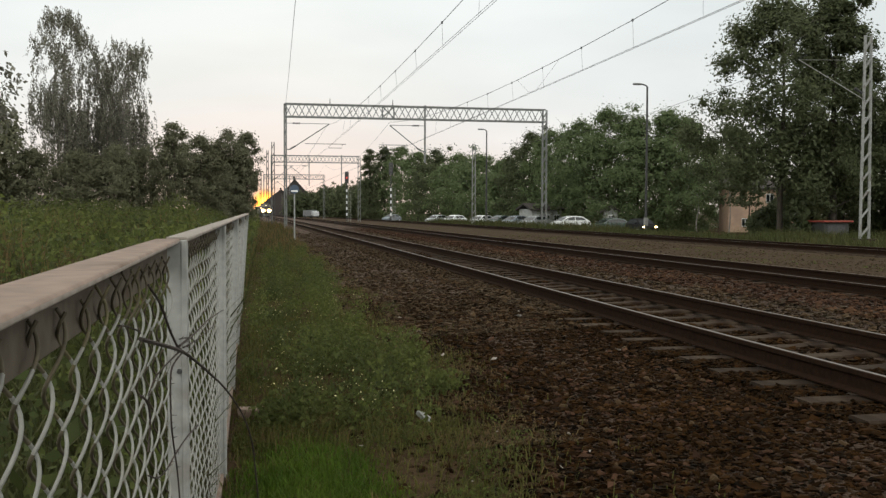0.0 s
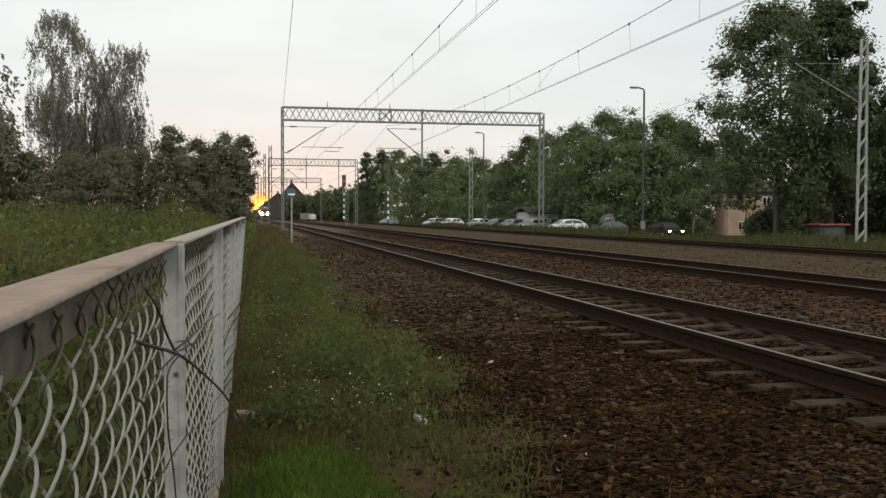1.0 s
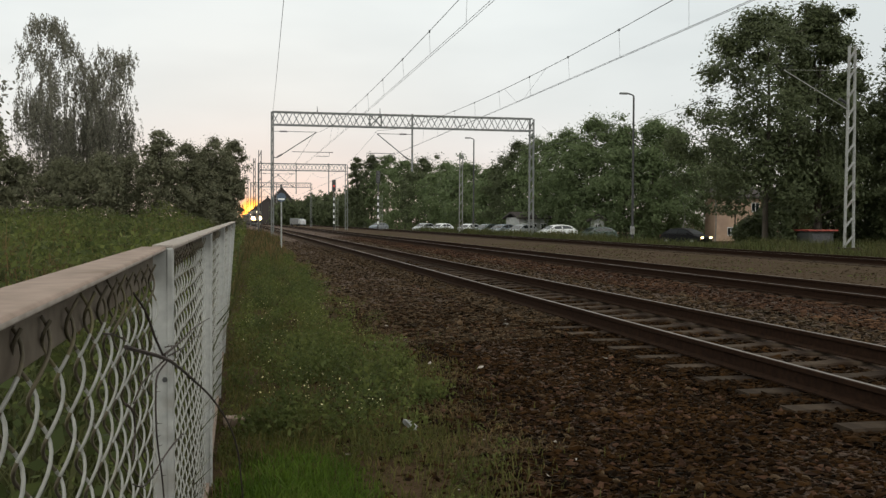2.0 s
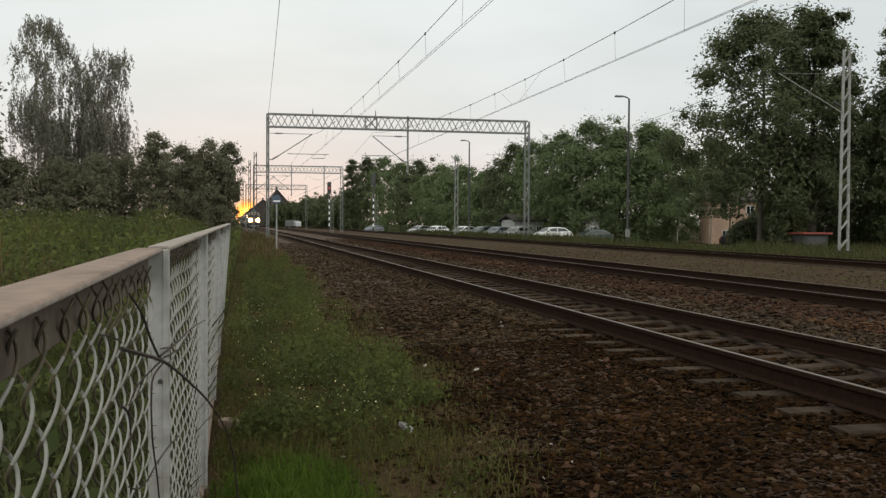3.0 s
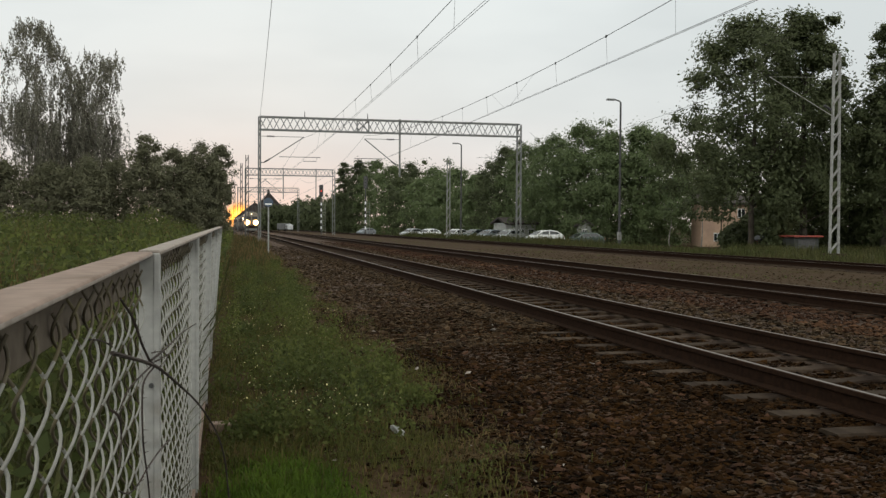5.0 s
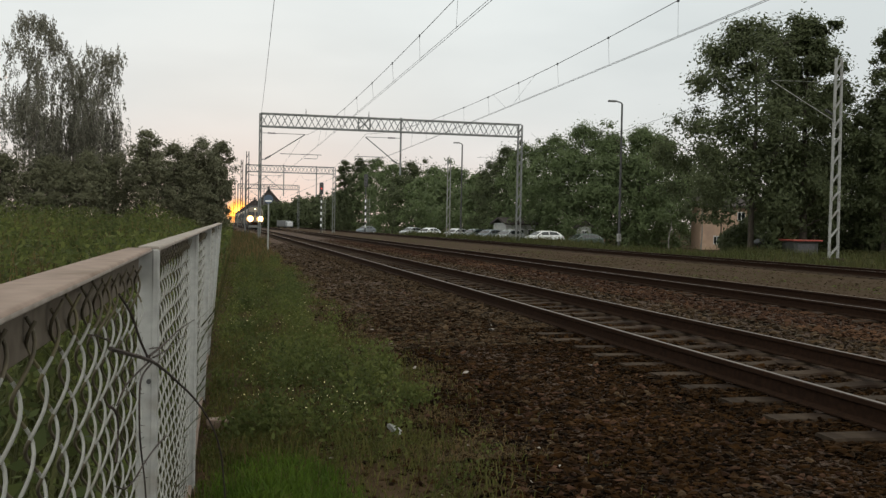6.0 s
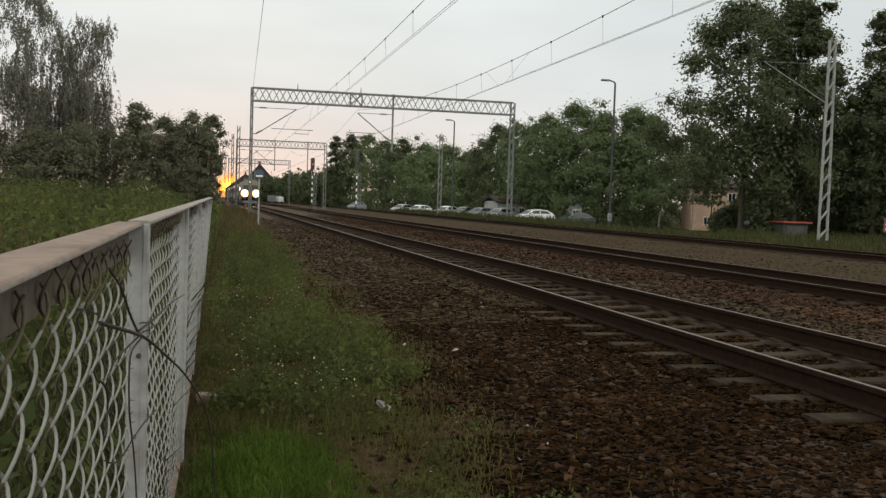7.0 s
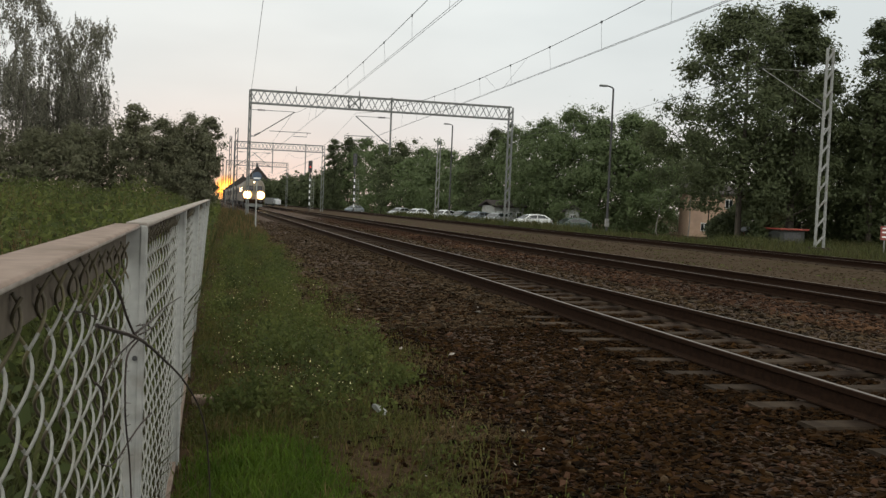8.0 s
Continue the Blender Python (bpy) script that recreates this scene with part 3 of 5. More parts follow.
def lattice_leg(parent, x, y, z0, z1, w0, w1, d=0.35, steel=None, name="leg", edge=0.055):
    steel = steel or GREY_STEEL
    bm = B()
    for s in (-1, 1):
        for e in (-1, 1):
            tube(bm, ((x + s * w0 / 2, y + e * d / 2, z0), (x + s * w1 / 2, y + e * d / 2, z1)), edge, 4)
    n = max(4, int((z1 - z0) / 0.9))
    for i in range(n):
        z = z0 + (z1 - z0) * (i + 0.5) / n
        w = w0 + (w1 - w0) * (i + 0.5) / n
        for e in (-1, 1):
            bar(bm, (x - w / 2, y + e * d / 2, z - 0.27), (x + w / 2, y + e * d / 2, z + 0.27), 0.045)
    part(name, bm, steel, parent)
    bm = B()
    box(bm, x - w0 / 2 - 0.2, x + w0 / 2 + 0.2, y - 0.4, y + 0.4, z0 - 0.4, z0 + 0.12, 0.03)
    part("footing", bm, CONCRETE, parent)


def insulator(bm, a, b):
    a, b = Vector(a), Vector(b)
    for i in range(5):
        p = a.lerp(b, (i + 0.5) / 5)
        d = (b - a).normalized() * 0.03
        tube(bm, (p - d, p + d), 0.075, 8)
    return tube(bm, (a, b), 0.03, 6)


def cantilever(parent, x0, x1, y, zt=8.84, zl=6.68, zs=7.18, zc=6.85, reach=1.4):
    """Tie, strut and steady arm from a post at x0 to the wire at x1."""
    s = 1 if x1 > x0 else -1
    bm = B()
    tube(bm, ((x0, y, zt), (x1, y, zt)), 0.025, 6)
    tube(bm, ((x0, y, zl), (x0 + s * 0.3, y, zl), (x1, y, zt - 0.02)), 0.045, 6)
    if reach:
        xm = x0 + s * 1.5
        tube(bm, ((xm, y, zs), (x1 + s * reach, y, zs)), 0.03, 6)
        tube(bm, ((x1 + s * (reach - 0.3), y, zs), (x1 + s * (reach - 0.35), y, zc), (x1 - s * 0.05, y, zc)), 0.028, 6)
    part("bracket", bm, GREY_STEEL, parent)
    for a, b in (((x0 + s * 0.5, y, zt), (x0 + s * 1.1, y, zt)), ((x0 + s * 0.3, y, zl + 0.05), (x0 + s * 0.75, y, zl + 0.3))):
        part("insulator", insulator(B(), a, b), DARK_STEEL, parent, "dark ceramic insulator")


def gantry(y, xl, xr, hang, near):
    g = thing("catenary_gantry", "grey lattice steel gantry spanning the tracks", "gantry", group="gantries")
    top = 10.42
    truss(g, xl, xr, y, top)
    lattice_leg(g, xl, y, 0.0, top, 0.16, 0.14, 0.5)
    lattice_leg(g, xr, y, -0.1, top, 0.36, 0.34, 0.3, edge=0.042)
    for x in hang:
        bm = B()
        box(bm, x - 0.07, x + 0.07, y - 0.07, y + 0.07, 5.7, top + 0.15, 0.01)
        part("drop_post", bm, GREY_STEEL, g)
    if near:
        for x in (5.43, 10.68):
            bm = B()
            tube(bm, ((x, y, top), (x, y, top + 0.55)), 0.05, 6, 0.02)
            part("spike", bm, DARK_STEEL, g)
        bm = B()
        for a, b in (((9.77, 10.36), (10.75, 9.42)), ((9.77, 9.42), (10.75, 10.36))):
            bar(bm, (a[0], y - 0.27, a[1]), (b[0], y - 0.27, b[1]), 0.07)
        for x in (9.77, 10.75):
            bar(bm, (x, y - 0.27, 9.4), (x, y - 0.27, 10.4), 0.08)
        part("splice", bm, GREY_STEEL, g)
    cantilever(g, xl + 0.1, TRACKS[0] + shift(y) + 0.9, y)
    if hang:
        cantilever(g, hang[0], hang[0] - 3.0, y, reach=0.9)
    return g


gantry(78.0, 1.75, 24.0, (13.44,), True)
gantry(148.0, 1.2, 14.9, (7.0, 12.1), False)
gantry(222.0, 0.0, 14.0, (6.0,), False)


def mast(x, y, z0, height, w0, w1, bracket=0.0, steel=None, label="pale lattice steel catenary mast"):
    m = thing("catenary_mast", label, "mast", group="masts")
    lattice_leg(m, x, y, z0, z0 + height, w0, w1, 0.12, steel, "lattice", 0.045)
    if bracket:
        bm = B()
        tube(bm, ((x, y, z0 + height * 0.68), (x - bracket, y, z0 + height * 0.87)), 0.024, 6)
        tube(bm, ((x, y, z0 + height * 0.88), (x - bracket, y, z0 + height * 0.87)), 0.009, 6)
        part("bracket", bm, steel or GREY_STEEL, m)
        bm = B()
        insulator(bm, (x - 0.3, y, z0 + height * 0.72), (x - 0.7, y, z0 + height * 0.742))
        part("insulator", bm, DARK_STEEL, m)
    return m


mast(29.75, 42.0, 0.1, 10.3, 0.50, 0.32, 3.8, PALE_STEEL)
mast(22.7, 100.0, 0.1, 8.9, 0.36, 0.30, 0.0, PALE_STEEL)
mast(1.0, 104.0, 0.0, 9.2, 0.34, 0.26, 0.0, DARK_STEEL, "dark lattice catenary mast beside the hedge")
mast(0.45, 118.0, 0.0, 9.2, 0.25, 0.2, 0.0, DARK_STEEL, "slim dark catenary mast beside the hedge")
mast(-0.6, 185.0, 0.0, 9.4, 0.3, 0.25, 2.5, DARK_STEEL, "distant dark catenary mast")


def wire_line(name, label, pts, r=0.012):
    root = thing(name, label, "wire")
    part("strand", tube(B(), pts, r, 4), WIRE, root)
    return root


def catenary(centre, name_label, low, contact, side):
    """Messenger wire in sagging spans, twin contact wire and droppers."""
    w = thing("overhead_wire", name_label, "wire", group="overhead wires")
    spans = ((-98.0, -10.0), (-10.0, 78.0), (78.0, 148.0), (148.0, 222.0), (222.0, 300.0))

    def mx(y):
        for a, b in spans:
            if a <= y <= b:
                return centre + shift(y) + side * ((2 * y - a - b) / (b - a)) ** 2
        return centre + shift(y)

    def mz(y):
        for a, b in spans:
            if a <= y <= b:
                u = (2 * y - a - b) / (b - a)
                return low + 2.1 * u * u
        return 8.7

    ys = np.arange(-62, 299, 4.0)
    part("messenger", tube(B(), [(mx(y), y, mz(y)) for y in ys], 0.011, 4), WIRE, w)
    for o in (-0.036, 0.036):
        part("contact_wire", tube(B(), [(centre + shift(y) + o + 0.06 * math.sin(y / 22), y, contact) for y in ys], 0.007, 4), WIRE, w)
    for y in np.arange(12.8, 60, 4.3):
        bm = tube(B(), [(mx(y), y, mz(y)), (centre + shift(y) + 0.06 * math.sin(y / 22), y, contact)], 0.004, 4)
        box(bm, mx(y) - 0.015, mx(y) + 0.015, y - 0.04, y + 0.04, mz(y) - 0.04, mz(y) + 0.03)
        part("dropper", bm, WIRE, w)
    if side < 0.6:
        for ym, yc in ((32.3, 35.0), (37.8, 36.0)):
            part("slanting_dropper", tube(B(), [(mx(ym), ym, mz(ym)), (centre + shift(yc), yc, contact)], 0.005, 4), WIRE, w)


catenary(TRACKS[0] - 0.12, "overhead contact line above the main track", 6.70, 6.10, 0.9)
catenary(TRACKS[1], "overhead contact line above the second track", 7.0, 6.27, 0.45)
wire_line("feeder_wire", "thin dark feeder wire between gantry legs", [(0.80 + 0.0128 * y, y, 10.42 - 0.00030 * (y - 8) * (78 - y)) for y in np.linspace(8, 78, 16)], 0.011)
wire_line("siding_wire", "thin overhead wire along the siding", [(26.4, 42 + 60 * t, 9.3 - 2.0 * 4 * t * (1 - t) * 0.5) for t in np.linspace(0, 1, 12)], 0.011)


def street_lamp(x, y, z0, height, arm):
    s = thing("street_lamp", "tall grey street lamp with a flat curved head", "lamp post", (x, y, z0), "street lamps")
    part("pole", tube(B(), ((0, 0, 0), (0, 0, height * 0.4), (0, 0, height - 0.1)), 0.13, 8, 0.085), DARK_STEEL, s)
    part("arm", tube(B(), smooth_line([(0, 0, height - 0.15), (-0.1, 0, height), (-arm * 0.5, 0, height + 0.12), (-arm * 0.6, 0, height + 0.13)]), 0.06, 8), DARK_STEEL, s)
    bm = box(B(), -arm - 0.3, -arm * 0.55, -0.16, 0.16, height + 0.04, height + 0.2, 0.05)
    part("lamp_head", bm, GREY_STEEL, s)
    part("base", box(B(), -0.16, 0.16, -0.16, 0.16, 0.8, 1.5, 0.03), PALE_STEEL, s, "pale junction box")


street_lamp(32.6, 76.0, -0.4, 12.9, 1.0)
street_lamp(29.2, 121.0, -0.4, 12.9, 0.9)


def track_sign():
    s = thing("trackside_sign", "round blue and white sign on a thin pale post", "sign", (1.40, 44.0, 0))
    part("post", tube(B(), ((0, 0, -0.1), (0, 0, 2.75)), 0.035, 8), PALE_STEEL, s)
    bm = B()
    bmesh.ops.create_cone(bm, cap_ends=True, segments=28, radius1=0.21, radius2=0.21, depth=0.03, matrix=pose(0, -0.05, 2.55, 90))
    part("disc", bm, SIGN_BLUE, s, "blue disc")
    part("bar", box(B(), -0.15, 0.15, -0.075, -0.068, 2.43, 2.50), SIGN_WHITE, s, "white bar")


track_sign()


def signal(x, y, lamp_z, label, lit):
    s = thing("railway_signal", label, "railway signal", (x, y, 0), "railway signals")
    bm = B()
    tube(bm, ((0, 0, -0.2), (0, 0, lamp_z)), 0.08, 8)
    part("post", bm, DARK_STEEL, s)
    for i in range(5):
        part("band", tube(B(), ((0, 0, 1.0 + i * 0.95), (0, 0, 1.45 + i * 0.95)), 0.10, 8), SIGN_WHITE, s, "white band")
    bm = box(B(), -0.32, 0.32, -0.12, 0.12, lamp_z - 0.4, lamp_z + 1.5, 0.15)
    part("head", bm, DARK_STEEL, s)
    for i in range(3):
        bm = B()
        bmesh.ops.create_cone(bm, cap_ends=True, segments=14, radius1=0.11, radius2=0.11, depth=0.06, matrix=pose(0, -0.14, lamp_z + 0.05 + i * 0.45, 90))
        part("lens", bm, RED_SIGNAL if i == lit else GLASS, s)
    bm = B()
    for i in range(12):
        box(bm, 0.25, 0.65, -0.02, 0.02, 0.3 + i * 0.42, 0.34 + i * 0.42)
    for xx in (0.25, 0.65):
        box(bm, xx - 0.02, xx + 0.02, -0.02, 0.02, 0.0, 5.4)
    part("ladder", bm, PALE_STEEL, s)


signal(13.1, 150.0, 6.6, "railway signal with a red light on a banded post", 1)
signal(18.9, 140.0, 7.6, "railway signal on a tall banded post", 9)


# ---- trees and bushes ----
def leaves_at(points, size, rng, parent, material, droop=0.0, name="crown", out=None):
    """Small diamond leaves; out gives the way each leaf's face tends to look."""
    k = len(points)
    n = rng.normal(size=(k, 3))
    n /= np.linalg.norm(n, axis=1)[:, None]
    if out is not None:
        n = n * 0.75 + out
        n /= np.linalg.norm(n, axis=1)[:, None]
    a = rng.normal(size=(k, 3))
    a -= (a * n).sum(1)[:, None] * n
    a /= np.linalg.norm(a, axis=1)[:, None]
    b = np.cross(n, a)
    if droop:
        a = a * (1 - droop) + np.array([0, 0, -1.0]) * droop
    s = size * rng.uniform(0.55, 1.35, (k, 1))
    v = np.stack([points - a * s * 0.6, points + b * s * 0.30, points + a * s * 0.6, points - b * s * 0.30], 1)
    return raw_tris(name, v, 4, [(0, 1, 2, 3)], material, parent)


def limb_mesh(rng, height, spread, base, radius, limbs, lean=0.0):
    bm = B()
    top = Vector((lean, 0, height * 0.82))
    pts = [Vector((0, 0, -0.2)), Vector((lean * 0.1 + rng.uniform(-.1, .1), rng.uniform(-.1, .1), height * 0.25)), Vector((lean * 0.5 + rng.uniform(-.2, .2), rng.uniform(-.2, .2), height * 0.55)), top]
    line = smooth_line(pts, 5)
    tube(bm, line, radius, 8, radius * 0.2)
    tips = []
    for i in range(limbs):
        t = base + (0.95 - base) * (i + rng.uniform(0, 1)) / limbs
        p = line[min(int(t / 0.82 * (len(line) - 1)), len(line) - 1)]
        ang = i * 2.4 + rng.uniform(-.4, .4)
        out = spread * rng.uniform(0.5, 0.95) * (1.15 - 0.6 * t)
        d = Vector((math.cos(ang) * out, math.sin(ang) * out, out * rng.uniform(0.35, 0.9)))
        mid = p + d * 0.5 + Vector((0, 0, -0.06 * out))
        tube(bm, smooth_line([p, mid, p + d], 3), radius * 0.38 * (1.1 - t), 5, radius * 0.06)
        tips.append(p + d)
        for s in (0.45, 0.7):
            q = p + d * s
            e = Vector((rng.uniform(-1, 1), rng.uniform(-1, 1), rng.uniform(0.1, 0.9))).normalized() * out * 0.4
            tube(bm, (q, q + e), radius * 0.13, 4, radius * 0.03)
            tips.append(q + e)
    return bm, tips


def tree(name, label, at, height, spread, leaves, size, material, seed, base=0.1, trunk=0.22, bark=None, clump=0.22, squash=1.0, count=110, group="trees", thick=False):
    rng = np.random.default_rng(seed)
    root = thing(name, label, "bush" if "bush" in name else "tree", at, group)
    bm, tips = limb_mesh(rng, height, spread, max(base, 0.12), trunk, 11)
    part("trunk", bm, bark or BARK, root, smooth=True)
    # clumps of leaves fill an uneven crown
    cs, rs = [], []
    for i in range(count):
        t = rng.uniform(0, 1) ** 0.8
        z = height * (base + (0.97 - base) * t)
        prof = math.sin(math.pi * min(1, 0.16 + 0.84 * t) ** 0.85) ** 0.6
        ang, rad = rng.uniform(0, 2 * math.pi), spread * prof * math.sqrt(rng.uniform(0.05, 1)) * rng.uniform(0.8, 1.08)
        cs.append((math.cos(ang) * rad, math.sin(ang) * rad * squash, z))
        rs.append(spread * clump * rng.uniform(0.6, 1.25))
    for t in tips[::2]:
        cs.append(tuple(t))
        rs.append(spread * clump * rng.uniform(0.4, 0.8))
    cs, rs = np.array(cs), np.array(rs)
    pick = rng.choice(len(cs), leaves, p=rs ** 2 / (rs ** 2).sum())
    d = rng.normal(size=(leaves, 3))
    d /= np.linalg.norm(d, axis=1)[:, None]
    rad = rs[pick][:, None] * np.abs(rng.normal(0.62, 0.42, (leaves, 1)))
    pts = cs[pick] + d * rad * np.array([1, 1, 0.8])
    # larger leaves close behind the outer ones, so that the crown is no sieve
    back = leaves // 3 if thick else 0
    pick2 = rng.choice(len(cs), back, p=rs ** 2 / (rs ** 2).sum())
    d2 = rng.normal(size=(back, 3))
    d2 /= np.linalg.norm(d2, axis=1)[:, None]
    pts = np.concatenate([pts, cs[pick2] + d2 * rs[pick2][:, None] * 0.5 * np.array([1, 1, 0.8])])
    d = np.concatenate([d, d2])
    # the dense inside of the low, thick crowns
    core = leaves // 6 if base < 0.08 else leaves // 16
    deep = np.clip(rng.normal(size=(core, 3)), -1.5, 1.5) * np.array([spread * 0.40, spread * 0.40, 1])
    deep[:, 2] = rng.uniform(base * height, height * (0.78 if base < 0.08 else max(0.5, base + 0.15)), core)
    pts = np.concatenate([pts, deep])
    pts[:, 2] = np.maximum(pts[:, 2], 0.05)
    sizes = np.concatenate([np.full((leaves, 1), size), np.full((back, 1), size * 1.35), np.full((core, 1), size * (1.7 if base < 0.08 else 1.2))])
    axis = np.stack([pts[:, 0], pts[:, 1], (pts[:, 2] - height * 0.45) * 0.7], 1)
    axis /= np.linalg.norm(axis, axis=1)[:, None] + 1e-6
    away = np.concatenate([d, axis[leaves + back:]]) * 0.55 + axis * 0.45 + np.array([0, 0, 0.25])
    leaves_at(pts, sizes, rng, root, material, out=away)
    return root


def far_point(r, y):
    """A place y metres along the line at the sideways ratio r."""
    return r * y, y


RIGHT = [  # sideways ratio, distance, height over eye / distance, spread, material
    (0.112, 224, 0.0705, 3.4, LEAF_DARK), (0.128, 218, 0.073, 4.6, LEAF_DARK), (0.146, 212, 0.0735, 5.6, LEAF), (0.165, 196, 0.067, 7.2, LEAF), (0.186, 178, 0.070, 7.0, LEAF_DARK), (0.210, 165, 0.066, 7, LEAF),
    (0.232, 150, 0.064, 6.5, LEAF), (0.262, 140, 0.058, 6, LEAF), (0.292, 118, 0.090, 5.5, LEAF_DARK), (0.322, 112, 0.094, 6, LEAF), (0.352, 104, 0.106, 6.2, LEAF),
    (0.385, 98, 0.120, 6.0, LEAF), (0.420, 95, 0.112, 6.0, LEAF), (0.455, 92, 0.117, 5.8, LEAF), (0.478, 98, 0.112, 4.8, LEAF), (0.535, 112, 0.105, 6.0, LEAF_DARK),
]
for i, (r, y, top, spread, m) in enumerate(RIGHT):
    x, y = far_point(r, y + 4)
    tree("tree", "dense green broadleaf tree at the edge of the car park", (x, y, -0.5), top * y + 1.95, spread, 8500 if y > 130 else 16000, 0.34 if y > 130 else 0.225, m, 100 + i, base=0.0, clump=0.20, thick=True)
# the tall open-crowned trees near the mast
tree("tree", "tall broadleaf tree with an open feathery crown", (38.2, 64.0, -0.5), 18.5, 7.3, 42000, 0.235, LEAF_DARK, 7, base=0.20, trunk=0.26, clump=0.17, count=130)
tree("tree", "tall dark broadleaf tree behind the mast", (42.4, 63.6, -0.5), 18.9, 4.4, 31000, 0.24, LEAF_DARK, 8, base=0.10, trunk=0.34, clump=0.20, count=130, thick=True)
tree("tree", "tall dark broadleaf tree with a narrow ragged crown", (47.8, 61.5, -0.5), 17.9, 2.9, 17000, 0.20, LEAF_DARK, 12, base=0.06, trunk=0.26, clump=0.24, count=90, thick=True)
tree("tree", "tall dark broadleaf tree behind the mast", (50.6, 62.0, -0.5), 15.6, 6.0, 30000, 0.22, LEAF_DARK, 9, base=0.03, trunk=0.34, clump=0.20, count=130)
tree("tree", "dark broadleaf tree behind the siding", (57.0, 66.0, -0.5), 16.0, 6.5, 9000, 0.42, LEAF_DARK, 10, base=0.03, trunk=0.3)
for i, (x, y, h, s) in enumerate([(43.9, 69, 8.6, 2.8), (45.5, 67, 10.5, 3.4), (49.5, 68, 9.5, 3.6), (53.5, 66, 7.5, 3.4), (40.4, 70.0, 2.3, 1.5), (50.0, 84.0, 3.8, 1.3), (58.0, 68, 7, 3.6), (39.3, 62.0, 6.2, 1.6)]):
    tree("bush", "dark leafy bush under the trees", (x, y, -0.5), h, s, 4500, 0.25, LEAF_DARK, 40 + i, base=0.0, trunk=0.08, clump=0.32, group="bushes")

for i, (x, y, h, s) in enumerate([(51.0, 75.0, 10.0, 4.0), (57.5, 77.0, 10.5, 4.4), (64.0, 79.0, 11.0, 5.0)]):
    tree("bush", "dense dark thicket behind the tall trees", (x, y, -0.5), h, s, 4200, 0.30, LEAF_DARK, 50 + i, base=0.0, trunk=0.09, clump=0.30, group="bushes", thick=True)

tree("tree", "slender young tree with a pale stem before the house", (43.6, 82.0, -0.5), 6.4, 2.0, 1500, 0.27, LEAF_DARK, 31, base=0.42, trunk=0.09, clump=0.24, count=30, bark=BIRCH_BARK)
tree("tree", "slender young tree with a pale stem before the house", (46.9, 84.0, -0.5), 6.8, 2.2, 1700, 0.27, LEAF_DARK, 32, base=0.40, trunk=0.09, clump=0.24, count=30)
tree("tree", "thin young tree with a pale leaning stem", (39.3, 80.0, -0.5), 4.6, 1.1, 420, 0.26, LEAF, 33, base=0.55, trunk=0.07, clump=0.3, count=14, bark=BIRCH_BARK)


def birch(at, height, spread, seed, strands):
    rng = np.random.default_rng(seed)
    root = thing("birch_tree", "tall weeping birch with thin hanging branches", "tree", at, "birches")
    bm, tips = limb_mesh(rng, height, spread * 0.9, 0.3, 0.24, 18)
    part("trunk", bm, BIRCH_BARK, root, smooth=True)
    pts, bmw = [], B()
    for i in range(strands):
        if i % 9 == 0:
            t = rng.uniform(0.30, 1.0)
            ang, ratio = rng.uniform(0, 2 * math.pi), math.sqrt(rng.uniform(0.03, 1))
        prof = (1 - ((t - 0.62) / 0.42) ** 2) if t > 0.62 else 1.0
        prof = max(0.12, prof) ** 0.38
        rad = spread * prof * ratio
        p = np.array([math.cos(ang) * rad, math.sin(ang) * rad, height * t]) + rng.normal(size=3) * np.array([0.33, 0.33, 0.34])
        length = rng.uniform(0.7, 2.3) * (1.5 if t < 0.7 else 0.65)
        n = int(length * 24)
        s = rng.uniform(0, 1, n)
        drift = rng.normal(size=2) * 0.25
        q = np.stack([p[0] + drift[0] * s + rng.normal(size=n) * 0.07, p[1] + drift[1] * s + rng.normal(size=n) * 0.08, p[2] - length * s], 1)
        pts.append(q)
        if i % 3 == 0:
            tube(bmw, ((p[0], p[1], p[2] + 0.2), (p[0] + drift[0], p[1] + drift[1], p[2] - length)), 0.016, 3, 0.006)
    tagged(part("twig", bmw, BARK, root), kind="stuff")
    leaves_at(np.concatenate(pts), 0.175, rng, root, LEAF_BIRCH, 0.6)


birch((-15.8, 80.0, 0.1), 17.5, 2.5, 24, 960)
birch((-13.1, 81.5, 0.1), 15.7, 2.3, 22, 620)
birch((-11.1, 80.0, 0.1), 15.6, 2.1, 23, 640)

HEDGE = [(-17.5, 76, 6.2, 3.0), (-14.5, 77, 6.2, 3.0), (-11.5, 76, 6.6, 3.0), (-9.6, 79, 6.6, 2.8), (-7.2, 77, 7.7, 2.7), (-5.0, 78, 7.7, 2.6), (-3.0, 79, 8.4, 2.4), (-1.75, 80, 7.3, 1.45), (-20.5, 78, 5.0, 3.0),
         (-5.2, 95, 8.4, 3.0), (-4.2, 110, 8.2, 2.6)]
for i, (x, y, h, s) in enumerate(HEDGE):
    tree("bush", "dark overgrown hedge bush at the field's end", (x, y, 0.0), h, s, 11000, 0.14, LEAF_HEDGE, 60 + i, base=0.0, trunk=0.1, clump=0.24, group="hedge bushes", thick=True)
tree("bush", "airy open bush standing above the hedge", (-6.9, 75.5, 0.1), 8.5, 1.9, 2600, 0.21, LEAF_HEDGE, 83, base=0.5, trunk=0.07, clump=0.26, count=40, group="hedge bushes")
tree("tree", "dark round tree beyond the field", (-20.3, 76, 0.1), 9.8, 3.5, 8000, 0.34, LEAF_HEDGE, 80, base=0.12, clump=0.3)
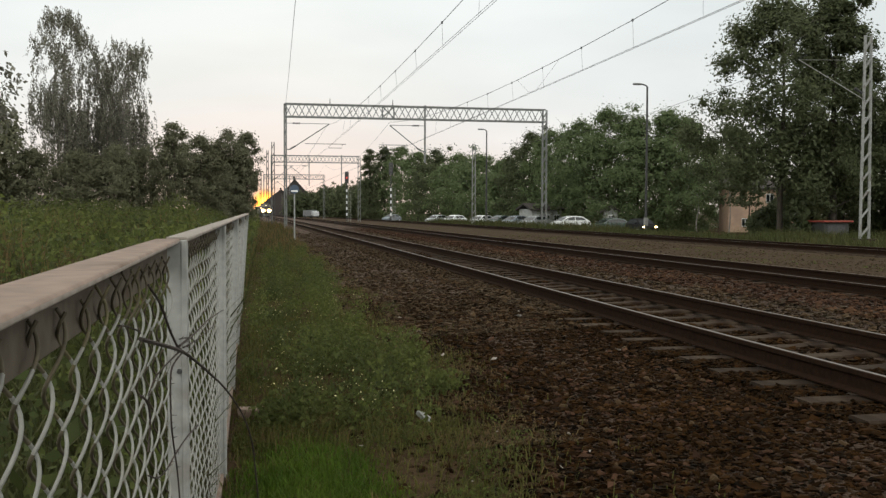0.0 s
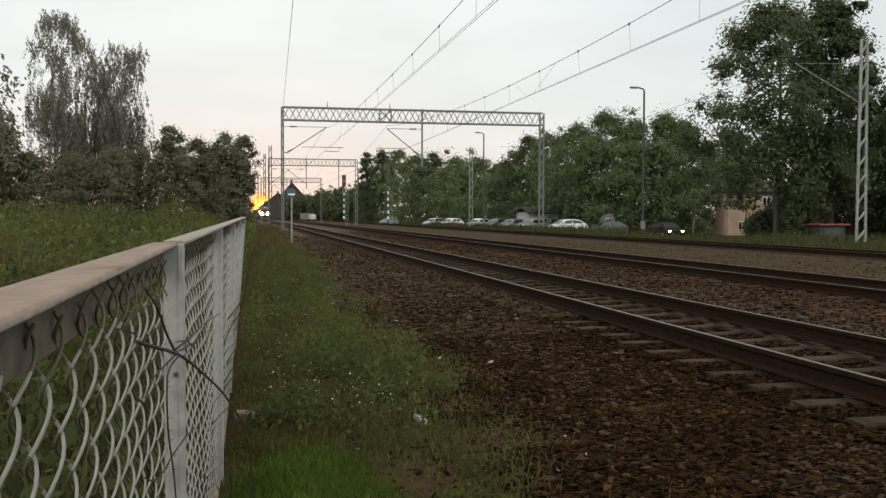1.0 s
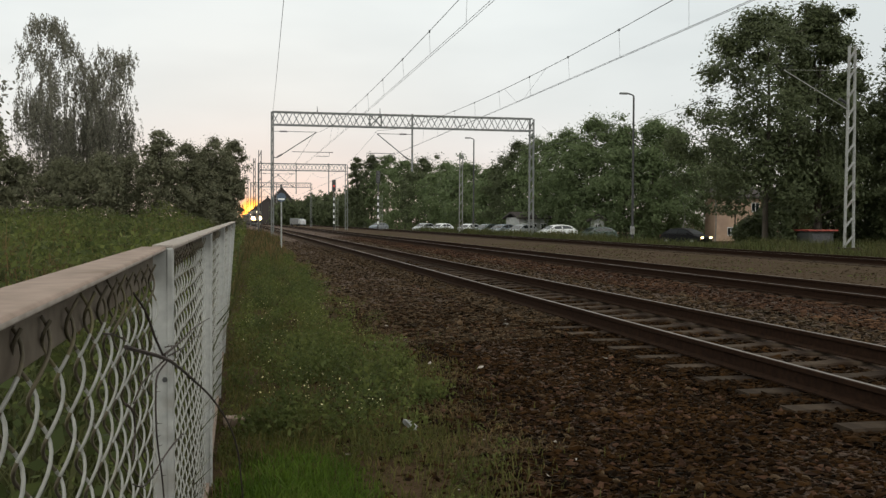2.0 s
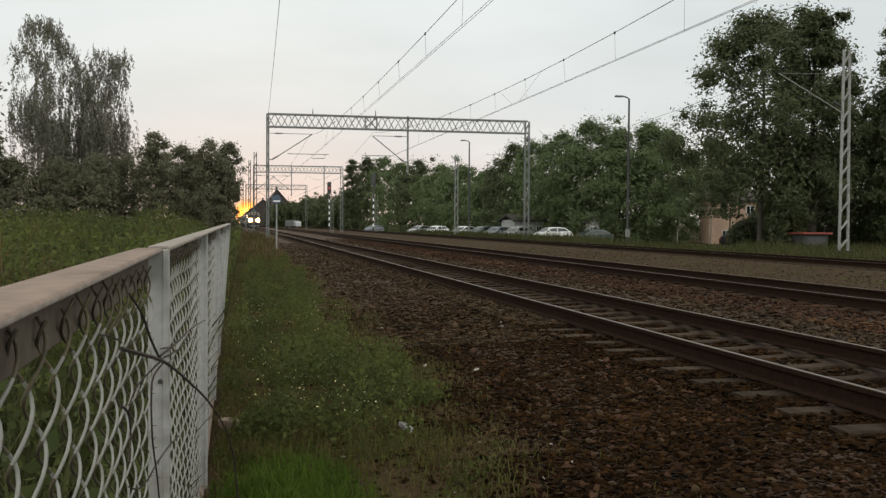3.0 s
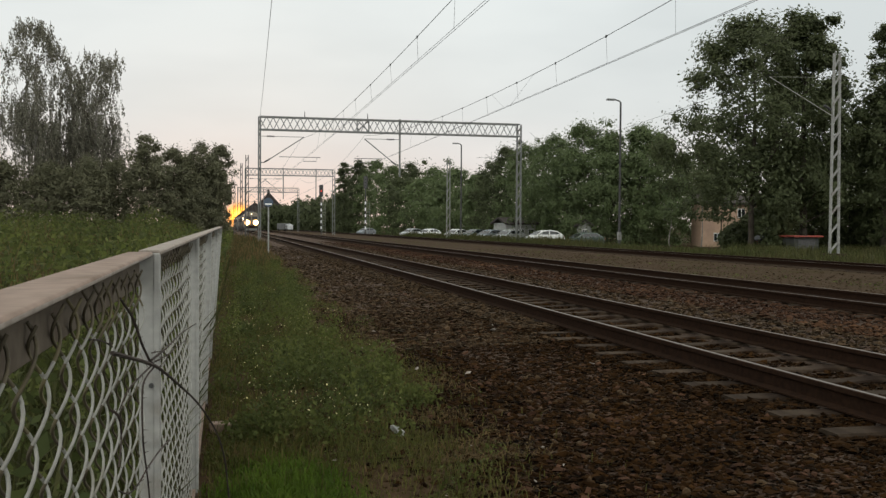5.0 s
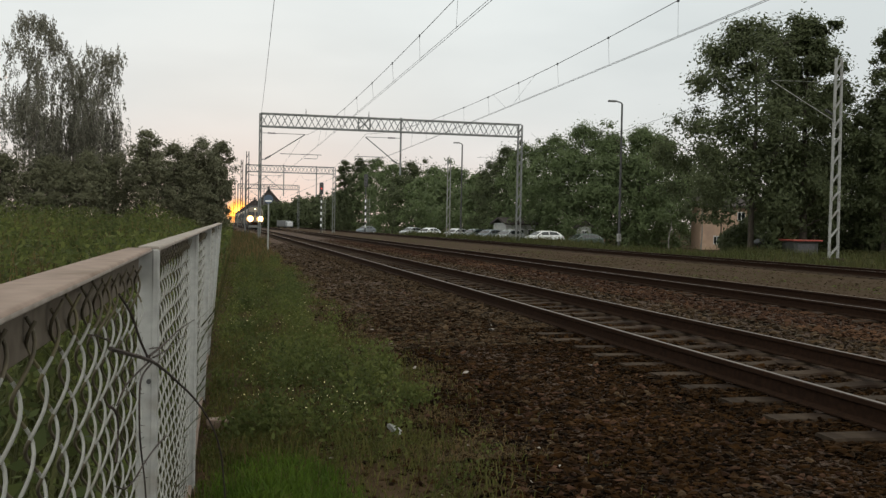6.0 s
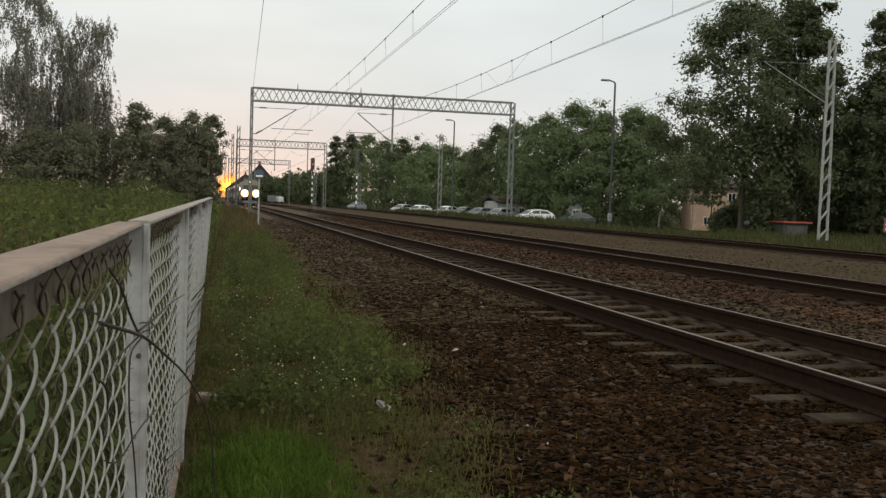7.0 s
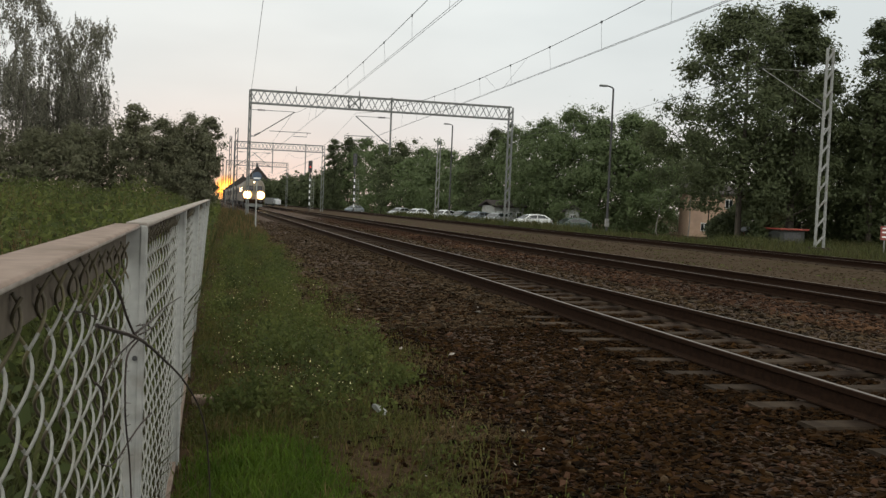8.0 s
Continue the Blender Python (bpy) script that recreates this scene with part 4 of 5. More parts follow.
tree("tree", "tall tree with sparse hanging boughs", (-17.6, 58, 0.1), 13.4, 4.3, 3000, 0.34, LEAF_BIRCH, 81, base=0.45, clump=0.2)
tree("tree", "small dark tree leaning over the hedge's end", (-1.45, 80.5, 0.1), 8.3, 1.45, 5000, 0.185, LEAF_HEDGE, 82, base=0.40, trunk=0.09, clump=0.3, count=50)
# far woods that close the line of the track
for i, (x, y, h, s) in enumerate([(12, 318, 8.5, 6), (19, 312, 9.5, 6), (25, 300, 10.5, 6), (30, 290, 11, 7), (16, 345, 9, 8), (24, 350, 11, 8), (36, 330, 14, 8), (29, 268, 9, 5), (-12, 330, 7, 6)]):
    tree("tree", "distant tree in the dusk haze", (x, y, -0.3), h, s, 3000, 0.8, LEAF_DARK, 90 + i, base=0.0, clump=0.24)


# ---- cars ----
def car(at, turn, paint, label, lights=None, glass=None):
    c = thing("car", label, "car", at, "parked cars")
    c.rotation_euler = (0, 0, radians(turn))
    # side outline: x along the car, z up
    low = [(-2.08, 0.30), (-2.15, 0.58), (-2.02, 0.76), (-1.35, 0.93), (1.5, 1.00), (2.03, 0.96), (2.12, 0.60), (2.08, 0.30)]
    cab = [(-1.42, 0.93), (-0.62, 1.36), (-0.1, 1.47), (0.5, 1.49), (1.25, 1.41), (1.98, 1.0)]

    def loft(outline, w0, w1, zmid):
        bm = B()
        rows = []
        for f in (-1, -0.82, 0.82, 1):
            ring = []
            for x, z in outline:
                w = w0 + (w1 - w0) * max(0, min(1, (z - zmid) / 0.5))
                k = 0.96 if abs(f) == 1 else 1.0
                ring.append(bm.verts.new((x * k, f * w, z if abs(f) < 1 else z * 0.985)))
            rows.append(ring)
        for a, b in zip(rows, rows[1:]):
            for i in range(len(outline)):
                j = (i + 1) % len(outline)
                bm.faces.new((a[i], a[j], b[j], b[i]))
        bm.faces.new(rows[0])
        bm.faces.new(rows[-1][::-1])
        bmesh.ops.recalc_face_normals(bm, faces=bm.faces)
        return bm

    part("body", loft(low, 0.88, 0.86, 0.8), paint, c, smooth=False)
    part("roof", loft(cab, 0.82, 0.66, 0.95), paint, c)
    for s in (-1, 1):
        bm = B()
        vs = [bm.verts.new((x, s * (0.825 - (z - 0.95) * 0.30 + 0.006), z)) for x, z in ((-1.12, 1.0), (-0.55, 1.31), (0.2, 1.41), (0.22, 1.02))]
        bm.faces.new(vs)
        ws = [bm.verts.new((x, s * (0.825 - (z - 0.95) * 0.30 + 0.006), z)) for x, z in ((0.30, 1.02), (0.28, 1.41), (1.10, 1.34), (1.58, 1.05))]
        bm.faces.new(ws)
        part("side_window", bm, glass or GLASS, c)
    for xa, za, xb, zb in ((-1.36, 0.965, -0.68, 1.33), (1.90, 1.05, 1.32, 1.375)):
        bm = B()
        vs = [bm.verts.new(p) for p in ((xa, -0.74, za + 0.012), (xa, 0.74, za + 0.012), (xb, 0.62, zb + 0.012), (xb, -0.62, zb + 0.012))]
        bm.faces.new(vs)
        part("windscreen", bm, glass or GLASS, c)
    for x in (-1.3, 1.3):
        for s in (-1, 1):
            bm = B()
            bmesh.ops.create_cone(bm, cap_ends=True, segments=18, radius1=0.32, radius2=0.32, depth=0.2, matrix=pose(x, s * 0.82, 0.32, 90))
            wh = part("wheel", bm, RUBBER, c)
            bm = B()
            bmesh.ops.create_cone(bm, cap_ends=True, segments=12, radius1=0.19, radius2=0.17, depth=0.03, matrix=pose(x, s * 0.925, 0.32, 90))
            part("rim", bm, CAR_SILVER, wh)
    for s in (-1, 1):
        bm = box(B(), -2.14, -2.04, s * 0.62 - 0.12, s * 0.62 + 0.12, 0.63, 0.75, 0.03)
        part("headlight", bm, lights or CAR_SILVER, c)
        part("tail_light", box(B(), 2.04, 2.11, s * 0.66 - 0.12, s * 0.66 + 0.12, 0.68, 0.86, 0.02), RED_PAINT, c)
        part("mirror", box(B(), -0.85, -0.72, s * 0.9 - 0.08, s * 0.9 + 0.08, 0.98, 1.12, 0.03), paint, c)
    return c


CARS = [  # sideways ratio, distance, turn, paint, label
    (0.386, 92, 12, CAR_GREEN, "dark green parked saloon car"), (0.338, 95, 10, CAR_WHITE, "white parked hatchback car"),
    (0.297, 104, 35, CAR_SILVER, "silver car parked in the row"), (0.275, 110, 35, CAR_BLUE, "blue-grey car parked in the row"), (0.257, 116, 35, CAR_GREEN, "dark green parked estate car"),
    (0.236, 122, 38, CAR_WHITE, "white parked car in the row"), (0.205, 136, 40, CAR_WHITE, "white parked hatchback car"), (0.186, 148, 40, CAR_SILVER, "silver car parked in the row"),
    (0.136, 190, 40, CAR_BLUE, "blue-grey parked car far along the row"),
]
for r, y, turn, paint, label in CARS:
    car((r * y, y, ground_z(r * y, y)), turn, paint, label)
DRIVEN = car((36.0, 84.0, -0.5), 90, CAR_BLACK, "dark car driving with its headlights on", lights=CAR_LIGHT, glass=COACH_GLASS)
DRIVEN["group"] = ""


# ---- houses, shelter and small things beyond the siding ----
def house(at, label, wx, wy, h, roof_h, wall, turn=0.0, ridge_along_x=True, windows=()):
    hs = thing("house", label, "house", at)
    hs.rotation_euler = (0, 0, radians(turn))
    part("wall", box(B(), -wx / 2, wx / 2, -wy / 2, wy / 2, -0.3, h, 0.02), wall, hs)
    bm = B()
    o = 0.35
    if ridge_along_x:
        prof = [(-wy / 2 - o, h), (0, h + roof_h), (wy / 2 + o, h), (wy / 2 + o, h - 0.2), (0, h + roof_h - 0.22), (-wy / 2 - o, h - 0.2)]
        a = [bm.verts.new((-wx / 2 - o, p, z)) for p, z in prof]
        b = [bm.verts.new((wx / 2 + o, p, z)) for p, z in prof]
    else:
        prof = [(-wx / 2 - o, h), (0, h + roof_h), (wx / 2 + o, h), (wx / 2 + o, h - 0.2), (0, h + roof_h - 0.22), (-wx / 2 - o, h - 0.2)]
        a = [bm.verts.new((p, -wy / 2 - o, z)) for p, z in prof]
        b = [bm.verts.new((p, wy / 2 + o, z)) for p, z in prof]
    for i in range(6):
        j = (i + 1) % 6
        bm.faces.new((a[i], a[j], b[j], b[i]))
    bm.faces.new((a[0], a[1], a[4], a[5]))
    bm.faces.new((a[1], a[2], a[3], a[4]))
    bm.faces.new((b[0], b[1], b[4], b[5]))
    bm.faces.new((b[1], b[2], b[3], b[4]))
    bmesh.ops.recalc_face_normals(bm, faces=bm.faces)
    roof = part("roof", bm, ROOF, hs)
    if not ridge_along_x:
        for y0, y1 in ((-wy / 2, -wy / 2 + 0.25), (wy / 2 - 0.25, wy / 2)):
            bm = B()
            tri = ((-wx / 2, h), (wx / 2, h), (0, h + roof_h - 0.25))
            lo, hi = [bm.verts.new((x, y0, z)) for x, z in tri], [bm.verts.new((x, y1, z)) for x, z in tri]
            bm.faces.new(lo)
            bm.faces.new(hi[::-1])
            for i in range(3):
                bm.faces.new((lo[i], lo[(i + 1) % 3], hi[(i + 1) % 3], hi[i]))
            bmesh.ops.recalc_face_normals(bm, faces=bm.faces)
            part("gable", bm, wall, hs)
    if h > 3:
        part("chimney", box(B(), -0.4, 0.4, -0.35, 0.35, h + roof_h * 0.5, h + roof_h + 0.9, 0.02), ROOF, roof)
    for x, z, w, t in windows:
        win = part("window", box(B(), x - w / 2, x + w / 2, -wy / 2 - 0.06, -wy / 2 + 0.05, z, z + t, 0.01), SIGN_WHITE, hs)
        for s in (-1, 1):
            part("pane", box(B(), x + s * w / 4 - w / 5, x + s * w / 4 + w / 5, -wy / 2 - 0.075, -wy / 2 - 0.062, z + 0.08, z + t - 0.08), GLASS, win)
    return hs


house((52.5, 93.0, -0.5), "peach plastered house half hidden by trees", 6.6, 6.0, 4.7, 1.2, PLASTER, -18, windows=((-1.6, 0.6, 0.7, 0.9), (2.2, 1.6, 1.0, 1.3), (0.9, 3.1, 0.8, 1.0), (2.3, 3.3, 0.8, 0.9)))
house((10.6, 335.0, 0.0), "dark gabled house far down the line", 8.6, 10.0, 8.2, 5.2, ROOF, 0, False, windows=((-1.5, 3.0, 1.0, 1.2), (1.5, 3.0, 1.0, 1.2)))
house((8.6, 492.0, 0.0), "long dark steep-roofed house far down the line", 20.0, 14.0, 5.6, 8.0, ROOF, 0, False)
house((33.5, 110.5, -0.5), "small pale building behind the parked cars", 4.0, 3.6, 2.5, 0.7, WHITE_WALL, 10, windows=((-1.3, 1.0, 0.7, 0.8), (0.0, 1.0, 0.7, 0.8), (1.3, 1.0, 0.7, 0.8)))
house((37.4, 97.0, -0.5), "narrow whitewashed hut among the trees", 1.5, 1.8, 2.2, 0.7, WHITE_WALL, -15, False, windows=((0.0, 1.2, 0.5, 0.6),))


def shelter():
    s = thing("red_kiosk", "low kiosk with a faded red roof edge", "kiosk", (40.1, 60.5, -0.50))
    part("roof", box(B(), -1.2, 1.2, -1.0, 1.0, 1.37, 1.50, 0.04), RED_PAINT, s, "faded red roof")
    part("wall", box(B(), -1.0, 1.0, -0.7, 0.8, 0.0, 1.35, 0.02), KIOSK_WALL, s)
    part("panel", box(B(), -0.7, 0.7, -0.74, -0.702, 0.55, 1.2, 0.01), DARK_STEEL, s)


shelter()


def red_sign():
    s = thing("red_notice_board", "small red notice board with white lines", "sign", (41.6, 52.0, -0.4))
    part("post", tube(B(), ((0, 0, 0), (0, 0, 1.9)), 0.04, 6), PALE_STEEL, s)
    part("board", box(B(), -0.36, 0.36, -0.06, -0.03, 0.95, 1.85, 0.01), BOARD_RED, s)
    for z in (1.1, 1.4, 1.65):
        part("line", box(B(), -0.24, 0.24, -0.067, -0.062, z, z + 0.09), SIGN_WHITE, s)


red_sign()


def delivery_van():
    v = thing("white_van", "white box van far along the road", "van", (12.8, 262.0, 0.0))
    v.rotation_euler = (0, 0, radians(-62))
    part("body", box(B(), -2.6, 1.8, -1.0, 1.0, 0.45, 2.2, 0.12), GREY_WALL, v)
    part("cab", box(B(), 1.8, 3.0, -0.95, 0.95, 0.45, 1.9, 0.2), CAR_SILVER, v)
    for x in (-1.6, 2.2):
        for s in (-1, 1):
            bm = B()
            bmesh.ops.create_cone(bm, cap_ends=True, segments=14, radius1=0.38, radius2=0.38, depth=0.25, matrix=pose(x, s * 0.9, 0.38, 90))
            part("wheel", bm, RUBBER, v)


delivery_van()


def litter():
    s = thing("litter", "crumpled white plastic litter in the grass", "litter", (1.085, 6.28, 0.04))
    rng = random.Random(5)
    bm = B()
    bmesh.ops.create_icosphere(bm, subdivisions=3, radius=0.05)
    for v in bm.verts:
        n = noise.noise(v.co * 28) * 0.5 + 0.9
        v.co = Vector((v.co.x * 1.35 * n, v.co.y * 0.7 * n, v.co.z * 0.55 * n))
    bmesh.ops.rotate(bm, verts=bm.verts, matrix=Matrix.Rotation(radians(35), 3, "Y"))
    part("wrapper", bm, LITTER, s)


litter()


def broken_brick():
    s = thing("broken_brick", "broken weathered brick lying at the fence's foot", "brick", (-0.10, 6.65, 0.03))
    bm = box(B(), -0.085, 0.085, -0.05, 0.05, -0.03, 0.045, 0.008)
    for v in bm.verts:
        v.co += Vector((noise.noise(v.co * 21), noise.noise(v.co * 23), noise.noise(v.co * 19))) * 0.010
    bmesh.ops.rotate(bm, verts=bm.verts, matrix=Matrix.Rotation(radians(-12), 3, "Z"))
    part("block", bm, FENCE_TOP, s)


broken_brick()


# ---- train ----
def bogie(parent, x):
    bm = B()
    for s in (-1, 1):
        box(bm, -1.7, 1.7, s * 1.0 - 0.08, s * 1.0 + 0.08, 0.45, 0.95, 0.05)
    box(bm, -0.3, 0.3, -1.0, 1.0, 0.5, 0.9, 0.03)
    b = part("bogie", bm, DARK_STEEL, parent)
    b.location = (0, x, 0)
    b.rotation_euler = (0, 0, radians(90))
    for wx in (-1.3, 1.3):
        for s in (-1, 1):
            bm = B()
            bmesh.ops.create_cone(bm, cap_ends=True, segments=20, radius1=0.5, radius2=0.5, depth=0.14, matrix=pose(wx, s * 0.75, 0.5, 90))
            part("wheel", bm, DARK_STEEL, b)


def body_shell(length, width, z0, z1, round_top=0.45, nose=0.0):
    """A coach body, its length along y from 0, front at y = 0 with a sloping nose."""
    w = width / 2
    sec = [(-w, z0), (-w, z1 - 1.1), (-w + 0.06, z1 - 0.8), (-w + 0.3, z1 - 0.3), (-w + 0.75, z1 - 0.06), (0, z1), (w - 0.75, z1 - 0.06), (w - 0.3, z1 - 0.3), (w - 0.06, z1 - 0.8), (w, z1 - 1.1), (w, z0)]
    bm = B()
    rows = []
    steps = [(0.0, 0.86, 0.0), (0.25, 0.96, 0.35), (0.8, 1.0, 0.8), (1.4, 1.0, 1.0), (length - 0.2, 1.0, 1.0), (length, 0.97, 1.0)]
    for y, k, up in steps:
        slant = nose * (1 - up)
        rows.append([bm.verts.new((x * k, y + slant * max(0, (z - z0 - 1.0) / (z1 - z0 - 1.0)) * 1.0, z - (1 - k) * (0.6 if z > z1 - 0.9 else 0))) for x, z in sec])
    n = len(sec)
    for a, b in zip(rows, rows[1:]):
        for i in range(n):
            j = (i + 1) % n
            bm.faces.new((a[i], a[j], b[j], b[i]))
    bm.faces.new(rows[0])
    bm.faces.new(rows[-1][::-1])
    bmesh.ops.recalc_face_normals(bm, faces=bm.faces)
    for f in bm.faces:
        c = f.calc_center_median()
        f.material_index = 1 if c.y < 0.5 else 0
    return bm


def locomotive():
    l = thing("locomotive", "electric locomotive with a cream front and bright headlights", "locomotive")
    part("body", body_shell(16.0, 3.0, 0.95, 4.05, nose=0.35), [LOCO_SIDE, LOCO_CREAM], l)
    for s in (-1, 1):
        part("windscreen", box(B(), s * 0.62 - 0.5, s * 0.62 + 0.5, 0.02, 0.3, 2.42, 3.12, 0.03), GLASS, l, "dark windscreen")
        # lens made oversized, part of the lamp's glare put into its size
        bm = B()
        bmesh.ops.create_cone(bm, cap_ends=True, segments=18, radius1=0.40, radius2=0.40, depth=0.1, matrix=pose(s * 0.88, -0.08, 1.85, 90))
        hl = part("headlight", bm, HEADLIGHT, l, "glowing warm headlight")
        # added glowing disc, stands in for the bloom round the lamp
        bm = B()
        bmesh.ops.create_cone(bm, cap_ends=True, segments=18, radius1=0.60, radius2=0.60, depth=0.08, matrix=pose(s * 0.88, -0.03, 1.85, 90))
        part("reflector", bm, HALO, hl, "orange glow disc round the headlight")
        bm = B()
        bmesh.ops.create_cone(bm, cap_ends=True, segments=16, radius1=0.22, radius2=0.22, depth=0.5, matrix=pose(s * 0.88, -0.25, 1.05, 90))
        part("buffer", bm, DARK_STEEL, l)
    bm = B()
    bmesh.ops.create_cone(bm, cap_ends=True, segments=14, radius1=0.10, radius2=0.10, depth=0.12, matrix=pose(0, 0.18, 3.62, 90))
    part("top_light", bm, TOP_LIGHT, l, "glowing top light")
    part("plate", box(B(), -0.35, 0.35, -0.03, 0.02, 2.05, 2.28, 0.01), LOCO_CREAM, l, "pale plate")
    part("stripe", box(B(), -1.3, 1.3, -0.02, 0.03, 1.42, 1.58, 0.01), LOCO_CREAM, l, "pale stripe")
    part("buffer_beam", box(B(), -1.35, 1.35, -0.06, 0.3, 0.72, 1.28, 0.04), RAIL_SIDE, l)
    part("plough", box(B(), -1.15, 1.15, 0.02, 0.16, 0.25, 0.68, 0.03), GREY_STEEL, l)
    part("roof_gear", box(B(), -0.7, 0.7, 4.5, 12.0, 4.0, 4.35, 0.08), DARK_STEEL, l)
    bm = B()
    for s in (-1, 1):
        tube(bm, ((s * 0.5, 13.2, 4.1), (s * 0.55, 12.2, 4.9), (s * 0.5, 13.0, 5.7)), 0.035, 5)
    tube(bm, ((-0.85, 13.0, 5.72), (0.85, 13.0, 5.72)), 0.04, 6)
    part("pantograph", bm, DARK_STEEL, l)
    for s in (-1, 1):
        for y in (3.6, 6.4, 9.2, 12.0):
            part("side_grille", box(B(), s * 1.5 - 0.02, s * 1.5 + 0.02, y, y + 1.1, 2.3, 2.95, 0.01), GLASS, l)
    bogie(l, 3.6)
    bogie(l, 12.4)
    return l


def coach():
    c = thing("passenger_coach", "dark passenger coach behind the locomotive", "railway coach", group="coaches")
    part("body", body_shell(24.2, 2.85, 0.95, 4.0), [LOCO_SIDE, LOCO_SIDE], c)
    for s in (-1, 1):
        for k in range(9):
            y = 2.2 + k * 2.2
            part("window", box(B(), s * 1.425 - 0.02, s * 1.425 + 0.02, y, y + 1.4, 2.1, 3.0, 0.01), COACH_GLASS, c)
    bogie(c, 3.2)
    bogie(c, 21.0)
    return c


LOCO = locomotive()
COACHES = [coach()]
for k in range(4):
    COACHES.append(copy_thing(COACHES[0], Matrix.Identity(4)))


def along_track(y, length):
    """The pose of a vehicle whose front stands at y on the main track."""
    a = Vector((TRACKS[0] + shift(y), y))
    b = Vector((TRACKS[0] + shift(y + length), y + length))
    d = b - a
    return pose(a.x, a.y, RAIL_TOP, 0, 0, math.degrees(math.atan2(-d.x, d.y)))


# ---- ballast, grass and weeds ----
def stones(name, label, x_lo, x_hi, y_lo, y_hi, count, size, seed, material, power=1.0, z_off=0.0, cribs=False, ragged=False):
    rng = np.random.default_rng(seed)
    # a rough lump with eight facets
    base = np.array([(1, 0, 0), (0, 1, 0), (-1, 0, 0), (0, -1, 0), (0, 0, 1), (0, 0, -1)], dtype=float)
    tri = [(0, 1, 4), (1, 2, 4), (2, 3, 4), (3, 0, 4), (1, 0, 5), (2, 1, 5), (3, 2, 5), (0, 3, 5)]
    y = y_lo + (y_hi - y_lo) * rng.uniform(0, 1, count) ** power
    s = rng.uniform(x_lo, x_hi, count)
    if cribs:  # only between the sleepers
        y += np.where(np.abs(((y + 6.515) / 0.665 + 0.5) % 1 - 0.5) < 0.18, 0.33, 0.0)
    keep = (y - y_lo) / (y_hi - y_lo) < 1 - 0.45 * rng.uniform(0, 1, count) ** 1.5 if y_hi > 12.9 else np.ones(count, bool)
    s, y = s[keep], y[keep]  # fewer stones lie loose farther off
    count = len(s)
    if ragged:  # thinning out into the verge
        keep = s > verge_edge(y) - 0.12 + rng.normal(size=count) * 0.22
        s, y = s[keep], y[keep]
        count = len(s)
    x = s + np.array([shift(v) for v in y])
    r = size * np.exp(np.clip(rng.normal(size=count), -2, 1.9) * 0.30)
    v = np.repeat(base[None], count, 0) * (1 + rng.uniform(-0.4, 0.3, (count, 6, 1))) + rng.uniform(-0.42, 0.42, (count, 6, 3))
    v *= np.stack([rng.uniform(0.9, 1.6, count), rng.uniform(0.6, 1.1, count), rng.uniform(0.4, 0.8, count)], 1)[:, None, :]
    a = rng.uniform(0, 2 * np.pi, count)
    ca, sa = np.cos(a)[:, None], np.sin(a)[:, None]
    vx, vy = v[:, :, 0] * ca - v[:, :, 1] * sa, v[:, :, 0] * sa + v[:, :, 1] * ca
    tl = rng.uniform(-0.8, 0.8, count)
    ct, st = np.cos(tl)[:, None], np.sin(tl)[:, None]
    vy, vz = vy * ct - v[:, :, 2] * st, vy * st + v[:, :, 2] * ct
    gz = np.array([ground_z(p, q) for p, q in zip(x, y)])
    z = gz + z_off + r * rng.uniform(-0.2, 0.5, count)
    out = np.stack([vx * r[:, None] + x[:, None], vy * r[:, None] + y[:, None], vz * r[:, None] * 0.68 + z[:, None]], 2)
    ob = raw_tris(name, out, 6, tri, material)
    tagged(ob, label, "ballast", kind="stuff")
    return ob


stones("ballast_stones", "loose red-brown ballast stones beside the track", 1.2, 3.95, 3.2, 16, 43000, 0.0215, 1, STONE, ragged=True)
stones("ballast_stones", "loose red-brown ballast stones beside the track", 1.4, 3.95, 10.5, 66, 15500, 0.035, 2, STONE_LIGHTER, 1.7, ragged=True)
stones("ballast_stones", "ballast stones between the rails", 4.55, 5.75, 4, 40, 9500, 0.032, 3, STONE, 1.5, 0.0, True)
stones("ballast_stones", "rust-coloured ballast stones between the tracks", 7.9, 9.75, 6, 85, 13000, 0.034, 4, STONE_RUST, 1.7, 0.03)
stones("ballast_stones", "brown ballast stones beside the main track", 6.2, 8.3, 6, 80, 10500, 0.036, 14, STONE_LIGHTER, 1.7, 0.02)
stones("ballast_stones", "stray ballast stones in the verge", 0.55, 1.9, 3.5, 30, 3600, 0.024, 5, STONE, 1.3)
stones("ballast_stones", "lighter rust-brown stones among the ballast", 1.3, 3.95, 3.4, 26, 3200, 0.020, 9, STONE_RUST, 1.3, 0.012, ragged=True)
stones("ballast_stones", "ballast heaped over the sleeper ends", 3.70, 4.36, 12.0, 50, 6500, 0.034, 10, STONE_LIGHTER, 1.4, 0.03)
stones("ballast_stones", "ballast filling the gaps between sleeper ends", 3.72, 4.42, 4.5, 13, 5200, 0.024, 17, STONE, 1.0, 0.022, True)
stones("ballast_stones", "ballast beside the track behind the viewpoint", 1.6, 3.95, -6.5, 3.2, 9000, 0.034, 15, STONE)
stones("siding_gravel_stones", "small brown gravel lying on the siding's bed", 12.6, 18.9, 15, 62, 7000, 0.030, 18, GRAVEL, 1.3)
stones("soil_clods", "crumbs of dark soil and grit in the verge", 0.2, 1.8, 3.2, 11, 6000, 0.012, 8, SOIL)
stones("pale_stones", "small pale chips in the verge", 0.5, 2.0, 4.6, 11, 18, 0.011, 16, PALE_STONE, 1.0, 0.03)
